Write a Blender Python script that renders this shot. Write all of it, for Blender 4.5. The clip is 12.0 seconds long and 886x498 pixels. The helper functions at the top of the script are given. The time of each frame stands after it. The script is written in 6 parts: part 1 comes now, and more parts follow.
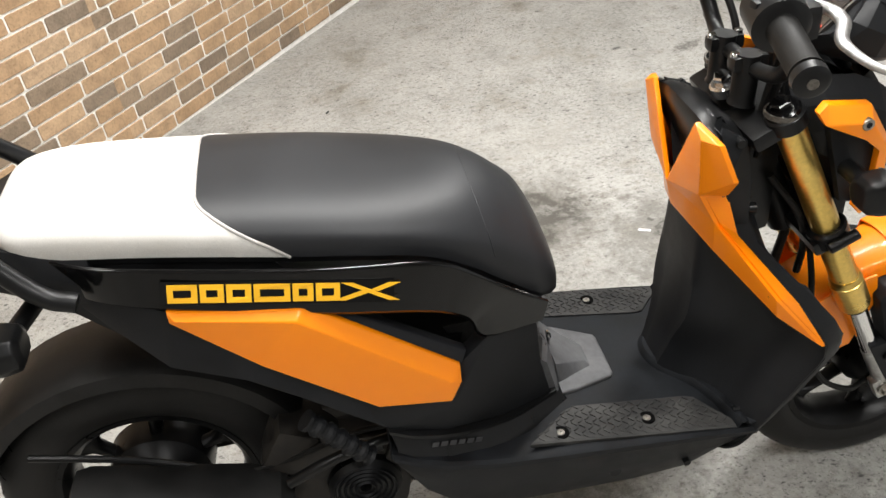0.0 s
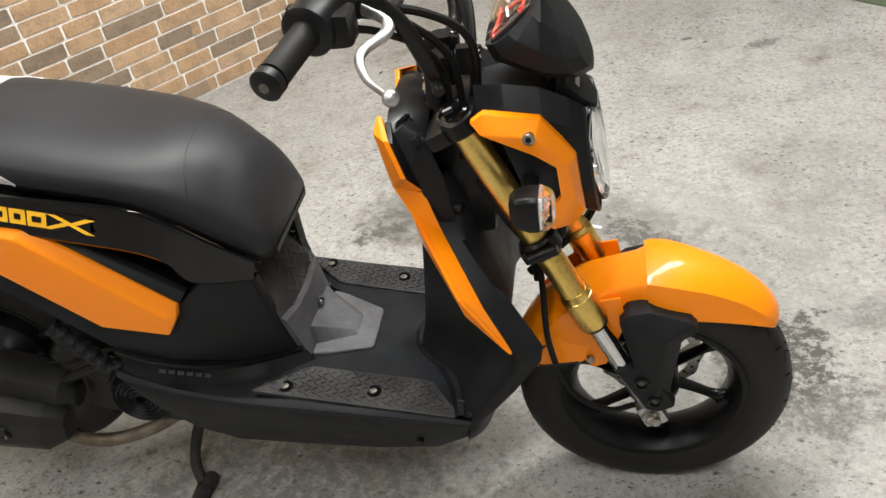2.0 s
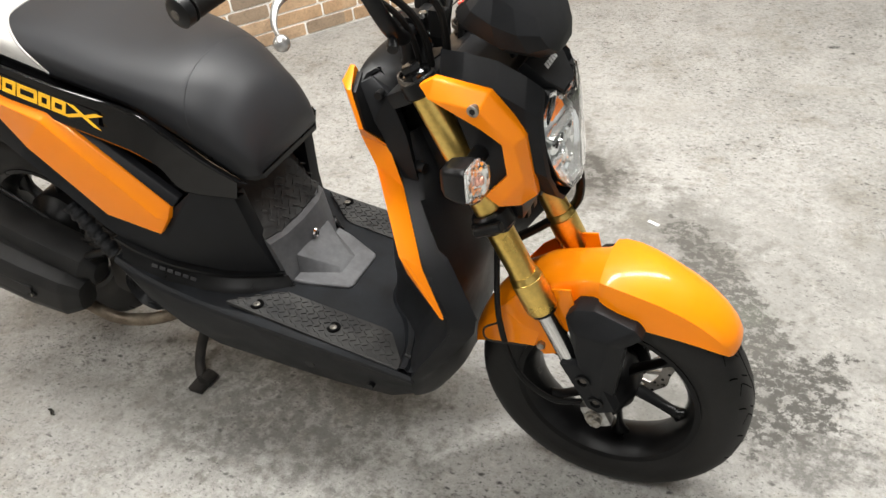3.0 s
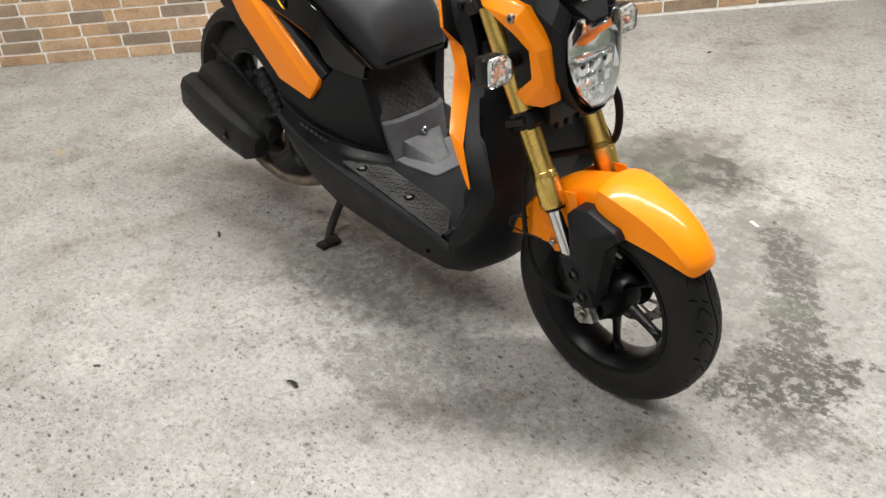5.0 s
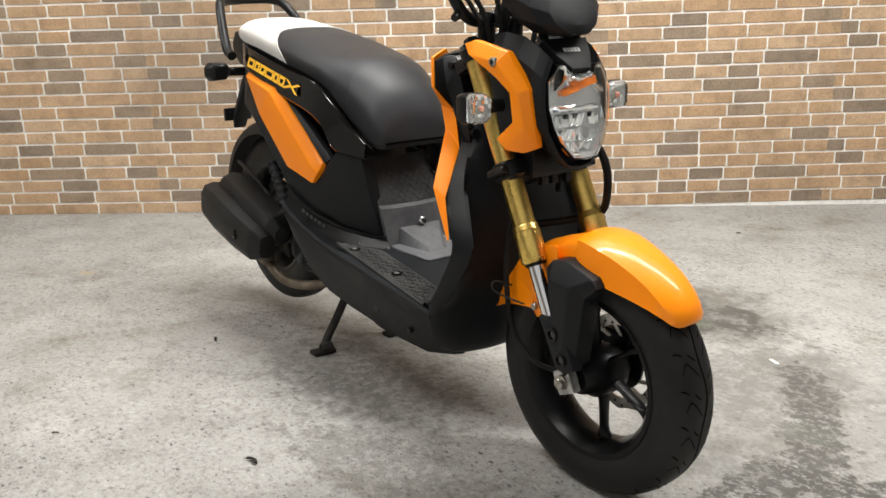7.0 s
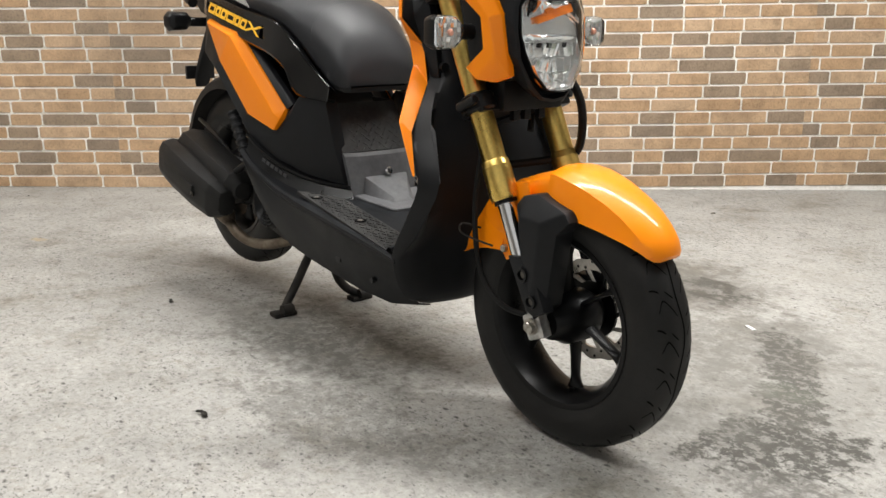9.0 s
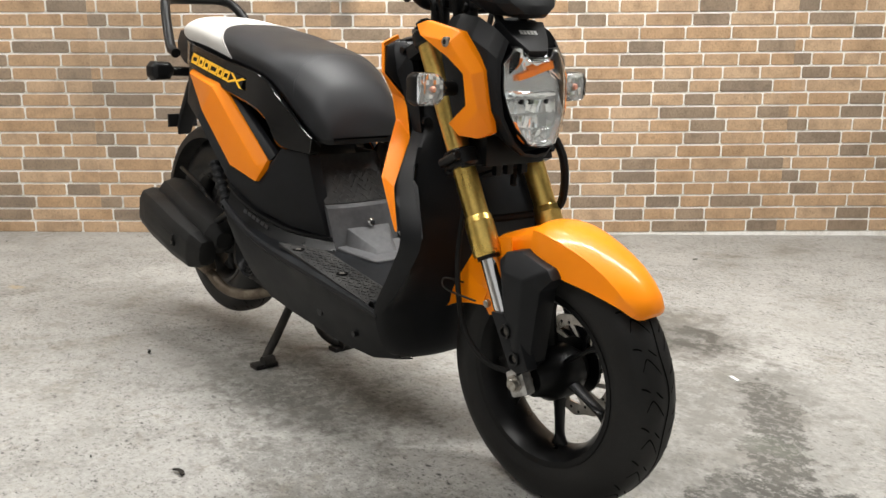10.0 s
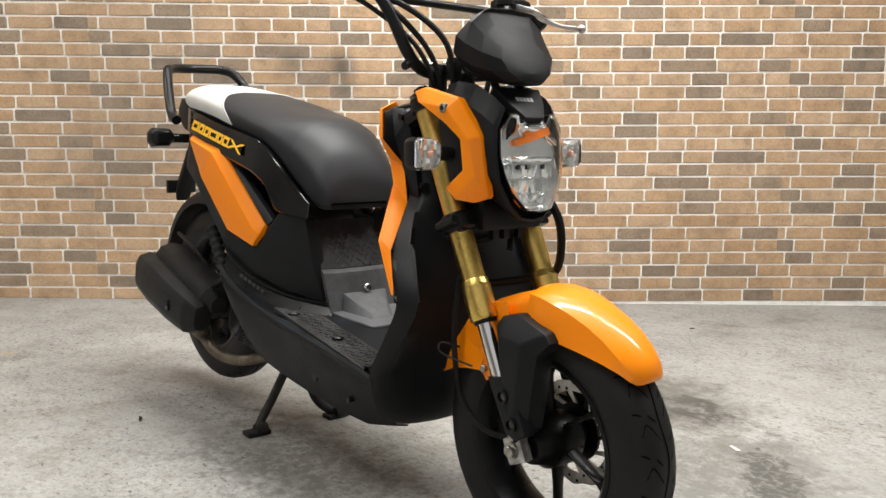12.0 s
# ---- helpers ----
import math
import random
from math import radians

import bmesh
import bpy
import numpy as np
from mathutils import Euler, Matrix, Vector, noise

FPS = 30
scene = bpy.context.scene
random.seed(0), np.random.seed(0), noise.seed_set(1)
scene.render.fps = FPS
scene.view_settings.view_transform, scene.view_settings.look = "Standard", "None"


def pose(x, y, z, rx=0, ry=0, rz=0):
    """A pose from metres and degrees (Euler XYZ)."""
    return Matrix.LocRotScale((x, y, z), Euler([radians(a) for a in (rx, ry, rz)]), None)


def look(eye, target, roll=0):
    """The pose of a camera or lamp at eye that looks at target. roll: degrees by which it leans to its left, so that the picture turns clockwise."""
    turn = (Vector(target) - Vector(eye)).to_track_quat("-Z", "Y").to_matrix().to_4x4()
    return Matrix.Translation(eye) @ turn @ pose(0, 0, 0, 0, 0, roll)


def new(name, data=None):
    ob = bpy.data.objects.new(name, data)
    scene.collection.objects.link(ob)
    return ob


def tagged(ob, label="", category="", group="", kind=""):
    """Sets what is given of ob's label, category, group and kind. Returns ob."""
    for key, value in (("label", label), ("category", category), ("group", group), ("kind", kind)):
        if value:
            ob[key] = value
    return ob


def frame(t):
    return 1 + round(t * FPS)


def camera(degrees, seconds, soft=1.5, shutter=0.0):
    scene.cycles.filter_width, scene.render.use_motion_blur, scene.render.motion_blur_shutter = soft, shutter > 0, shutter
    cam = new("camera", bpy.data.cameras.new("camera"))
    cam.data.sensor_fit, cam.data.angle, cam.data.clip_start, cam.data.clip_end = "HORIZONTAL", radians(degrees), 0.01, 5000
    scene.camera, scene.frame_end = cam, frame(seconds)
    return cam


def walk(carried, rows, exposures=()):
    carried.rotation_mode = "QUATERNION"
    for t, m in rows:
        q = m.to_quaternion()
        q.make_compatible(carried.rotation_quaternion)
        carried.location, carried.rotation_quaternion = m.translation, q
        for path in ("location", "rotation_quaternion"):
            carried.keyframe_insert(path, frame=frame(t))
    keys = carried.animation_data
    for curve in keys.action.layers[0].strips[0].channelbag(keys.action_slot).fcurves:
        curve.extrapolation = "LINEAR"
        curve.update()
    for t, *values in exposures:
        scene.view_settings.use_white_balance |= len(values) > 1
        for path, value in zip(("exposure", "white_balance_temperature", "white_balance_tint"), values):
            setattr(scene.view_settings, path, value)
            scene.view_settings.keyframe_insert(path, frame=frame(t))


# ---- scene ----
cam = camera(55.0, 12.0)
PATH = [
    (0, (0.3966, -1.0338, 1.3968), (0.5800, 0.5689, 0.2144), -6.80),
    (0.5, (0.6004, -1.0128, 1.3905), (0.6565, 0.6192, 0.2360), -5.60),
    (1, (0.7800, -1.0296, 1.3870), (0.7374, 0.6111, 0.2432), -7.54),
    (1.5, (0.9990, -1.1044, 1.3865), (0.7560, 0.5022, 0.2219), -6.93),
    (2, (1.1794, -1.1210, 1.3764), (0.8111, 0.4436, 0.1864), -9.29),
    (2.5, (1.3479, -1.0712, 1.3441), (0.8234, 0.4424, 0.1467), -6.64),
    (3, (1.506, -1.046, 1.354), (0.759, 0.351, 0.133), -6.4),
    (3.5, (1.702, -1.078, 1.344), (0.709, 0.19, 0.16), -5.4),
    (3.7, (1.791, -1.101, 1.342), (0.7, 0.094, 0.167), -5.4),
    (5.3, (2.117, -1.196, 1.281), (0.823, -0.11, 0.211), -3.2),
    (5.5, (2.143, -1.189, 1.27), (0.805, -0.119, 0.238), -3.2),
    (6, (2.222, -1.13, 1.215), (0.79, -0.052, 0.328), -1.4),
    (6.5, (2.253, -1.129, 1.106), (0.784, -0.018, 0.329), -0.5),
    (7, (2.26, -1.151, 0.907), (0.736, 0.018, 0.352), -0.7),
    (7.5, (2.293, -1.151, 0.782), (0.747, 0.035, 0.333), -1.6),
    (7.7, (2.291, -1.144, 0.757), (0.754, 0.031, 0.253), -1.0),
    (9.3, (2.221, -1.103, 0.759), (0.731, 0.122, 0.229), 0.7),
    (9.5, (2.22, -1.1, 0.776), (0.726, 0.139, 0.294), 0.2),
    (10, (2.216, -1.096, 0.785), (0.733, 0.169, 0.338), 0.9),
    (10.5, (2.217, -1.096, 0.775), (0.724, 0.195, 0.452), 1.0),
    (11, (2.22, -1.097, 0.771), (0.714, 0.187, 0.48), 1.0),
    (11.5, (2.217, -1.095, 0.773), (0.703, 0.181, 0.492), 1.1),
    (12, (2.215, -1.096, 0.772), (0.713, 0.193, 0.489), 1.2),
]
# the clip brightens and darkens a little on the way
EXPOSURES = [(0, 0.0), (1, -0.02), (2, -0.13), (3, 0.06), (3.5, 0.10), (5.5, -0.07), (6.5, -0.05), (7.5, -0.05), (9.5, -0.05), (10, -0.07), (10.5, 0.0), (11.3, -0.12), (12, -0.12)]
walk(cam, [(t, look(eye, target, roll)) for t, eye, target, roll in PATH], EXPOSURES)

# ---- light ----
world = bpy.data.worlds.new("world")
scene.world = world
world.use_nodes = True
bg = world.node_tree.nodes["Background"]
bg.inputs[0].default_value = (0.95, 0.97, 1.0, 1)
bg.inputs[1].default_value = 0.03


def tube_lamp(name, x, y, z, turn, length, width, watts, colour=(1.0, 0.985, 0.955)):
    data = bpy.data.lights.new(name, "AREA")
    data.shape, data.size, data.size_y = "RECTANGLE", length, width
    data.energy, data.color = watts, colour
    ob = new(name, data)
    ob.matrix_world = pose(x, y, z, 0, 0, turn)
    return ob


WALL_TURN = 52.6
tube_lamp("ceiling_tube_near", 1.05, -1.50, 2.72, WALL_TURN, 1.3, 0.14, 42)
tube_lamp("ceiling_tube_over", 0.80, 0.28, 2.72, WALL_TURN, 1.3, 0.14, 76)
tube_lamp("ceiling_tube_middle", -0.25, 0.20, 2.72, WALL_TURN, 2.0, 0.30, 27)
tube_lamp("ceiling_tube_far", 1.95, 1.50, 2.72, WALL_TURN, 2.0, 0.30, 75)
tube_lamp("ceiling_tube_rear", -1.7, -2.2, 2.72, WALL_TURN, 2.4, 0.30, 50)
# unseen cool fill lamp before the south wall, added to brighten the brick wall
fill_lamp = tube_lamp("south_fill", 0, 0, 0, 0, 4.6, 2.2, 12, (0.93, 0.97, 1.0))
fill_lamp.matrix_world = look((3.55, -2.10, 1.35), (2.0, -0.90, 1.25))


# ---- materials ----
def material(name, colour, rough=0.5, metal=0.0, coat=0.0, specular=0.5):
    m = bpy.data.materials.new(name)
    m.use_nodes = True
    b = m.node_tree.nodes["Principled BSDF"]
    b.inputs["Base Color"].default_value = (*colour, 1)
    b.inputs["Roughness"].default_value = rough
    b.inputs["Metallic"].default_value = metal
    b.inputs["Coat Weight"].default_value = coat
    b.inputs["Coat Roughness"].default_value = 0.04
    b.inputs["Specular IOR Level"].default_value = specular
    return m


def node(m, kind, **inputs):
    n = m.node_tree.nodes.new(kind)
    for key, value in inputs.items():
        n.inputs[key.replace("_", " ")].default_value = value
    return n


def link(m, a, out, b, inp):
    m.node_tree.links.new(a.outputs[out], b.inputs[inp])


def shader(m):
    return m.node_tree.nodes["Principled BSDF"]


def ramp(m, src, out, stops):
    r = m.node_tree.nodes.new("ShaderNodeValToRGB")
    el = r.color_ramp.elements
    while len(el) < len(stops):
        el.new(0.5)
    for e, (p, c) in zip(el, stops):
        e.position, e.color = p, ((c, c, c, 1) if isinstance(c, float) else (*c, 1))
    link(m, src, out, r, "Fac")
    return r


def noise_tex(m, scale, detail=6.0, rough=0.6, coords=None):
    n = node(m, "ShaderNodeTexNoise", Scale=scale, Detail=detail, Roughness=rough)
    if coords is None:
        coords = m.node_tree.nodes.get("coords") or m.node_tree.nodes.new("ShaderNodeTexCoord")
        coords.name = "coords"
        link(m, coords, "Object", n, "Vector")
    else:
        link(m, coords, 0, n, "Vector")
    return n


def mix(m, kind, fac, a, b):
    """A colour mix of which each input is a number, a colour or a (node, output) pair."""
    x = m.node_tree.nodes.new("ShaderNodeMix")
    x.data_type, x.blend_type = "RGBA", kind
    for slot, v in ((0, fac), (6, a), (7, b)):
        if isinstance(v, tuple) and len(v) == 2:
            m.node_tree.links.new(v[0].outputs[v[1]], x.inputs[slot])
        elif isinstance(v, tuple):
            x.inputs[slot].default_value = (*v, 1)
        else:
            x.inputs[slot].default_value = v
    return x


def bump(m, height, out, strength, distance=0.001, normal=None):
    b = node(m, "ShaderNodeBump", Strength=strength, Distance=distance)
    link(m, height, out, b, "Height")
    if normal:
        link(m, normal, 0, b, "Normal")
    link(m, b, 0, shader(m), "Normal")
    return b


def worn(m, colour, dark, scale=14.0, fine=160.0, rough=(0.4, 0.6), relief=0.15):
    """Two scales of variation in colour, gloss and relief."""
    big, small = noise_tex(m, scale), noise_tex(m, fine, 4)
    c = ramp(m, big, 0, [(0.35, dark), (0.65, colour)])
    grain = ramp(m, small, 0, [(0.3, 0.82), (0.7, 1.0)])
    link(m, mix(m, "MULTIPLY", 1.0, (c, 0), (grain, 0)), 2, shader(m), "Base Color")
    link(m, ramp(m, big, 0, [(0.3, rough[0]), (0.7, rough[1])]), 0, shader(m), "Roughness")
    bump(m, small, 0, relief, 0.0006)
    return m


ORANGE = material("orange_paint", (0.95, 0.26, 0.001), 0.45, 0.0, 0.38, 0.25)
shader(ORANGE).inputs["Coat Roughness"].default_value = 0.07
dust = noise_tex(ORANGE, 30)
link(ORANGE, ramp(ORANGE, dust, 0, [(0.35, 0.38), (0.75, 0.55)]), 0, shader(ORANGE), "Roughness")
link(ORANGE, ramp(ORANGE, dust, 0, [(0.35, 0.05), (0.8, 0.13)]), 0, shader(ORANGE), "Coat Roughness")
link(ORANGE, ramp(ORANGE, noise_tex(ORANGE, 5), 0, [(0.3, (0.96, 0.248, 0.0003)), (0.7, (0.99, 0.280, 0.0003))]), 0, shader(ORANGE), "Base Color")
GLOSS = worn(material("gloss_black", (0.004,) * 3, 0.05, 0.0, 0.0, 0.33), (0.0035, 0.0035, 0.0038), (0.002,) * 3, 8, 90, (0.07, 0.15), 0.0)
MATTE = worn(material("matte_black_plastic", (0.02,) * 3, 0.5), (0.0128, 0.0136, 0.0152), (0.0075, 0.0079, 0.0088), 11, 320, (0.38, 0.58), 0.25)
MUFFLER = worn(material("dusty_black_coating", (0.02,) * 3, 0.5), (0.0175, 0.0172, 0.0168), (0.007, 0.007, 0.007), 13, 240, (0.42, 0.62), 0.3)
SATIN = worn(material("satin_black", (0.02,) * 3, 0.4), (0.0095, 0.0098, 0.0105), (0.0055,) * 3, 16, 200, (0.26, 0.40), 0.06)
DECK = worn(material("floorboard_plastic", (0.03,) * 3, 0.55), (0.0125, 0.0142, 0.0168), (0.0045, 0.0048, 0.0055), 16, 260, (0.45, 0.7), 0.2)
PAD = worn(material("pad_plastic", (0.04,) * 3, 0.55), (0.050, 0.049, 0.047), (0.018, 0.018, 0.018), 22, 130, (0.5, 0.8), 0.3)
GREY = worn(material("dusty_grey_plastic", (0.12,) * 3, 0.6), (0.120, 0.122, 0.127), (0.050, 0.050, 0.054), 10, 120, (0.55, 0.8), 0.15)
DARK_GREY = worn(material("scuffed_dark_grey_plastic", (0.05,) * 3, 0.6), (0.0600, 0.0585, 0.0570), (0.0195, 0.0195, 0.0195), 14, 130, (0.5, 0.8), 0.25)
DULL_BOLT = worn(material("dull_bolt", (0.2,) * 3, 0.5, 0.8), (0.24, 0.225, 0.20), (0.09, 0.08, 0.07), 140, 500, (0.4, 0.6), 0.2)
STRIP = worn(material("carbon_grey_strip", (0.06,) * 3, 0.4), (0.0185, 0.0192, 0.0222), (0.0115, 0.012, 0.0138), 6, 240, (0.35, 0.5), 0.1)
SEAT = worn(material("dark_seat_vinyl", (0.05,) * 3, 0.5, 0.0, 0.0, 0.38), (0.0225, 0.0235, 0.0262), (0.0165, 0.0172, 0.0190), 5, 700, (0.40, 0.50), 0.22)
WHITE = worn(material("white_seat_vinyl", (0.7,) * 3, 0.5), (0.74, 0.72, 0.69), (0.66, 0.64, 0.60), 7, 700, (0.45, 0.58), 0.2)
PIPING = material("seat_piping", (0.42, 0.40, 0.38), 0.5)
RUBBER = worn(material("tyre_rubber", (0.02,) * 3, 0.7), (0.0125, 0.0118, 0.0108), (0.0045, 0.0045, 0.0045), 9, 180, (0.45, 0.7), 0.3)
TYRE = worn(material("tyre_tread_rubber", (0.02,) * 3, 0.6), (0.0165, 0.0160, 0.0155), (0.008, 0.0078, 0.0075), 9, 220, (0.42, 0.62), 0.3)
# near-black that paints the shade of tread grooves and deck bolt recesses
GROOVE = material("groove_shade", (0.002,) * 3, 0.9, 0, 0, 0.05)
RIM = worn(material("black_alloy", (0.01,) * 3, 0.35), (0.0065, 0.0065, 0.007), (0.0035,) * 3, 20, 120, (0.25, 0.45), 0.05)
GOLD = worn(material("gold_anodised", (0.5, 0.33, 0.09), 0.3, 1.0), (0.92, 0.66, 0.20), (0.82, 0.57, 0.155), 12, 150, (0.26, 0.38), 0.03)
CHROME = material("chrome", (0.72, 0.72, 0.72), 0.08, 1.0)
SILVER = worn(material("cast_aluminium", (0.6,) * 3, 0.4, 1.0), (0.66, 0.66, 0.65), (0.42, 0.41, 0.40), 60, 220, (0.3, 0.5), 0.15)
BOLT = worn(material("zinc_bolt", (0.4,) * 3, 0.4, 1.0), (0.50, 0.48, 0.44), (0.28, 0.25, 0.21), 120, 500, (0.3, 0.5), 0.1)
STEEL = worn(material("exhaust_steel", (0.3,) * 3, 0.5, 0.7), (0.27, 0.225, 0.170), (0.12, 0.09, 0.065), 30, 160, (0.45, 0.7), 0.2)
DISC = worn(material("brake_disc_steel", (0.5,) * 3, 0.3, 1.0), (0.62, 0.60, 0.57), (0.42, 0.39, 0.35), 40, 260, (0.25, 0.4), 0.05)
ENGINE = worn(material("grimy_engine_casting", (0.04,) * 3, 0.6, 0.3), (0.040, 0.035, 0.030), (0.010, 0.0095, 0.009), 30, 150, (0.5, 0.8), 0.4)
YELLOW = material("yellow_decal", (0.86, 0.46, 0.02), 0.35)
WHITE_MARK = material("white_decal", (0.78, 0.78, 0.78), 0.4)
DIM_MARK = material("embossed_mark", (0.045, 0.045, 0.048), 0.4)
RED = material("red_dial_ring", (0.75, 0.06, 0.03), 0.4)
REFLECTOR = material("headlight_reflector", (0.94, 0.96, 0.96), 0.09, 0.88)
AMBER = material("amber_bulb_cover", (0.90, 0.23, 0.03), 0.25)
BULB = material("pink_bulb", (0.60, 0.30, 0.22), 0.3)
DIAL = material("dial_face", (0.025, 0.022, 0.020), 0.25)


for m, level in ((MATTE, 0.20), (MUFFLER, 0.28), (SATIN, 0.24), (DECK, 0.13), (PAD, 0.2), (SEAT, 0.30), (RUBBER, 0.2), (TYRE, 0.26), (RIM, 0.20), (STRIP, 0.2), (GLOSS, 0.42), (DARK_GREY, 0.25)):
    shader(m).inputs["Specular IOR Level"].default_value = level


def glass(name, colour, rough=0.02, shadow=True):
    m = material(name, colour, rough)
    shader(m).inputs["Transmission Weight"].default_value = 1.0
    shader(m).inputs["IOR"].default_value = 1.3
    return m


LENS = glass("clear_lens", (0.97, 0.98, 0.98))
SMOKE = glass("meter_glass", (0.75, 0.72, 0.68))

# concrete, with its old stains and the scooter's painted-in shade where they lie on the floor
CONCRETE = material("stained_concrete", (0.4,) * 3, 0.75)


def concrete():
    m = CONCRETE
    nt = m.node_tree
    mottle = noise_tex(m, 1.6, 9, 0.64)
    cloud = noise_tex(m, 8, 9, 0.72)
    fine = noise_tex(m, 70, 8, 0.8)
    coords = nt.nodes["coords"]
    base = ramp(m, mottle, 0, [(0.30, (0.318, 0.310, 0.290)), (0.70, (0.410, 0.401, 0.380))])
    c = mix(m, "MULTIPLY", 1.0, (base, 0), (ramp(m, cloud, 0, [(0.32, (0.76, 0.755, 0.74)), (0.44, (0.95, 0.95, 0.945)), (0.60, (1.05,) * 3)]), 0))
    c = mix(m, "MULTIPLY", 1.0, (c, 2), (ramp(m, fine, 0, [(0.31, (0.28, 0.275, 0.265)), (0.43, (0.86,) * 3), (0.56, (1.02,) * 3), (0.70, (1.38,) * 3)]), 0))
    grime = noise_tex(m, 3.3, 11, 0.74)
    c = mix(m, "MULTIPLY", 1.0, (c, 2), (ramp(m, grime, 0, [(0.33, (0.62, 0.59, 0.54)), (0.40, (0.89, 0.87, 0.83)), (0.47, (1.0,) * 3), (0.66, (1.10, 1.10, 1.09))]), 0))
    # short dark scuffs, drawn out along one direction, and pale scrapes
    scuffs = []
    for turn, sx, sy, low, high, tone in ((35, 26, 44, 0.345, 0.395, 0.28), (-25, 34, 70, 0.35, 0.41, 0.34), (80, 70, 110, 0.345, 0.40, 0.30), (60, 40, 18, 0.62, 0.70, 1.30)):
        stretch = node(m, "ShaderNodeMapping")
        stretch.inputs["Rotation"].default_value = (0, 0, radians(turn))
        stretch.inputs["Scale"].default_value = (sx, sy, 1)
        link(m, coords, "Object", stretch, "Vector")
        scuff = noise_tex(m, 1.0, 6, 0.78, stretch)
        scuffs.append(scuff)
        stops = [(low, (tone,) * 3), (high, (1.0,) * 3)] if tone < 1 else [(low, (1.0,) * 3), (high, (tone,) * 3)]
        c = mix(m, "MULTIPLY", 1.0, (c, 2), (ramp(m, scuff, 0, sorted(stops, key=lambda q: q[0])), 0))
    scuff = scuffs[0]
    # thin ragged cracks and scratches, in patches
    for size, width, patch, tone in ((7.0, 0.0060, 0.54, 0.50), (19.0, 0.011, 0.56, 0.50)):
        line = noise_tex(m, size, 9, 0.72)
        off = nt.nodes.new("ShaderNodeMath")
        off.operation, off.inputs[1].default_value = "SUBTRACT", 0.5
        link(m, line, 0, off, 0)
        near = nt.nodes.new("ShaderNodeMath")
        near.operation = "ABSOLUTE"
        link(m, off, 0, near, 0)
        thin = ramp(m, near, 0, [(width * 0.4, 1.0), (width, 0.0)])
        where = ramp(m, noise_tex(m, size * 0.37, 4, 0.6), 0, [(patch, 0.0), (patch + 0.10, 1.0)])
        both = mix(m, "MULTIPLY", 1.0, (thin, 0), (where, 0))
        c = mix(m, "MIX", (both, 2), (c, 2), (0.30 * tone, 0.285 * tone, 0.26 * tone))
    # dirt in small ragged smudges
    smudge = noise_tex(m, 24, 10, 0.76)
    c = mix(m, "MULTIPLY", 1.0, (c, 2), (ramp(m, smudge, 0, [(0.33, (0.60, 0.57, 0.52)), (0.41, (0.90, 0.885, 0.86)), (0.48, (1.0,) * 3)]), 0))
    # pits and grit: ragged, of mixed size, thick in some places and thin in others
    wander = noise_tex(m, 60, 5, 0.7)
    shift = nt.nodes.new("ShaderNodeVectorMath")
    shift.operation = "MULTIPLY_ADD"
    shift.inputs[1].default_value = (0.016, 0.016, 0)
    link(m, wander, "Color", shift, 0)
    link(m, coords, "Object", shift, 2)
    thick = noise_tex(m, 2.7, 5, 0.65)
    for scale, size, tone, turn in ((19.0, 0.16, 0.22, 25), (41.0, 0.19, 0.24, -40), (90.0, 0.22, 0.30, 70)):
        lie = node(m, "ShaderNodeMapping")
        lie.inputs["Rotation"].default_value = (0, 0, radians(turn))
        lie.inputs["Scale"].default_value = (1.0, 1.7, 1.0)
        link(m, shift, 0, lie, "Vector")
        pits = node(m, "ShaderNodeTexVoronoi", Scale=scale, Randomness=1.0)
        pits.voronoi_dimensions = "2D"
        link(m, lie, 0, pits, "Vector")
        pick = ramp(m, pits, "Color", [(0.26, 1.0), (0.42, 0.0)])
        dot = ramp(m, pits, 0, [(size * 0.35, 1.0), (size, 0.0)])
        both = mix(m, "MULTIPLY", 1.0, (dot, 0), (pick, 0))
        both = mix(m, "MULTIPLY", 1.0, (both, 2), (ramp(m, thick, 0, [(0.42, 0.15), (0.58, 1.0)]), 0))
        c = mix(m, "MIX", (both, 2), (c, 2), (0.30 * tone, 0.29 * tone, 0.27 * tone))

    def stain_and_shade(x, y, rx, ry, turn, colour, amount, frill, soft=0.55):
        """A blotch with a ragged edge, for stains and painted shade, at a place on the floor; soft: how wide the edge
        fades.
        """
        nonlocal c
        mp = node(m, "ShaderNodeMapping")
        mp.vector_type = "TEXTURE"
        mp.inputs["Location"].default_value = (x, y, 0)
        mp.inputs["Rotation"].default_value = (0, 0, radians(turn))
        mp.inputs["Scale"].default_value = (rx, ry, 1)
        link(m, coords, "Object", mp, "Vector")
        far = nt.nodes.new("ShaderNodeVectorMath")
        far.operation = "LENGTH"
        link(m, mp, 0, far, 0)
        ragged = noise_tex(m, frill, 7, 0.72)
        add = nt.nodes.new("ShaderNodeMath")
        add.operation, add.inputs[1].default_value = "MULTIPLY_ADD", 2.6
        link(m, ragged, 0, add, 0)
        nt.links.new(far.outputs["Value"], add.inputs[2])
        scale = nt.nodes.new("ShaderNodeMapRange")
        scale.interpolation_type = "SMOOTHSTEP"
        scale.inputs["From Min"].default_value, scale.inputs["From Max"].default_value = 2.02 - soft / 2, 2.02 + soft / 2
        scale.inputs["To Min"].default_value, scale.inputs["To Max"].default_value = amount, 0.0
        link(m, add, 0, scale, "Value")
        patchy = ramp(m, noise_tex(m, frill * 2.6, 7, 0.78), 0, [(0.475 - soft / 8, 0.28), (0.475 + soft / 8, 1.0)])
        times = nt.nodes.new("ShaderNodeMath")
        times.operation = "MULTIPLY"
        link(m, scale, 0, times, 0)
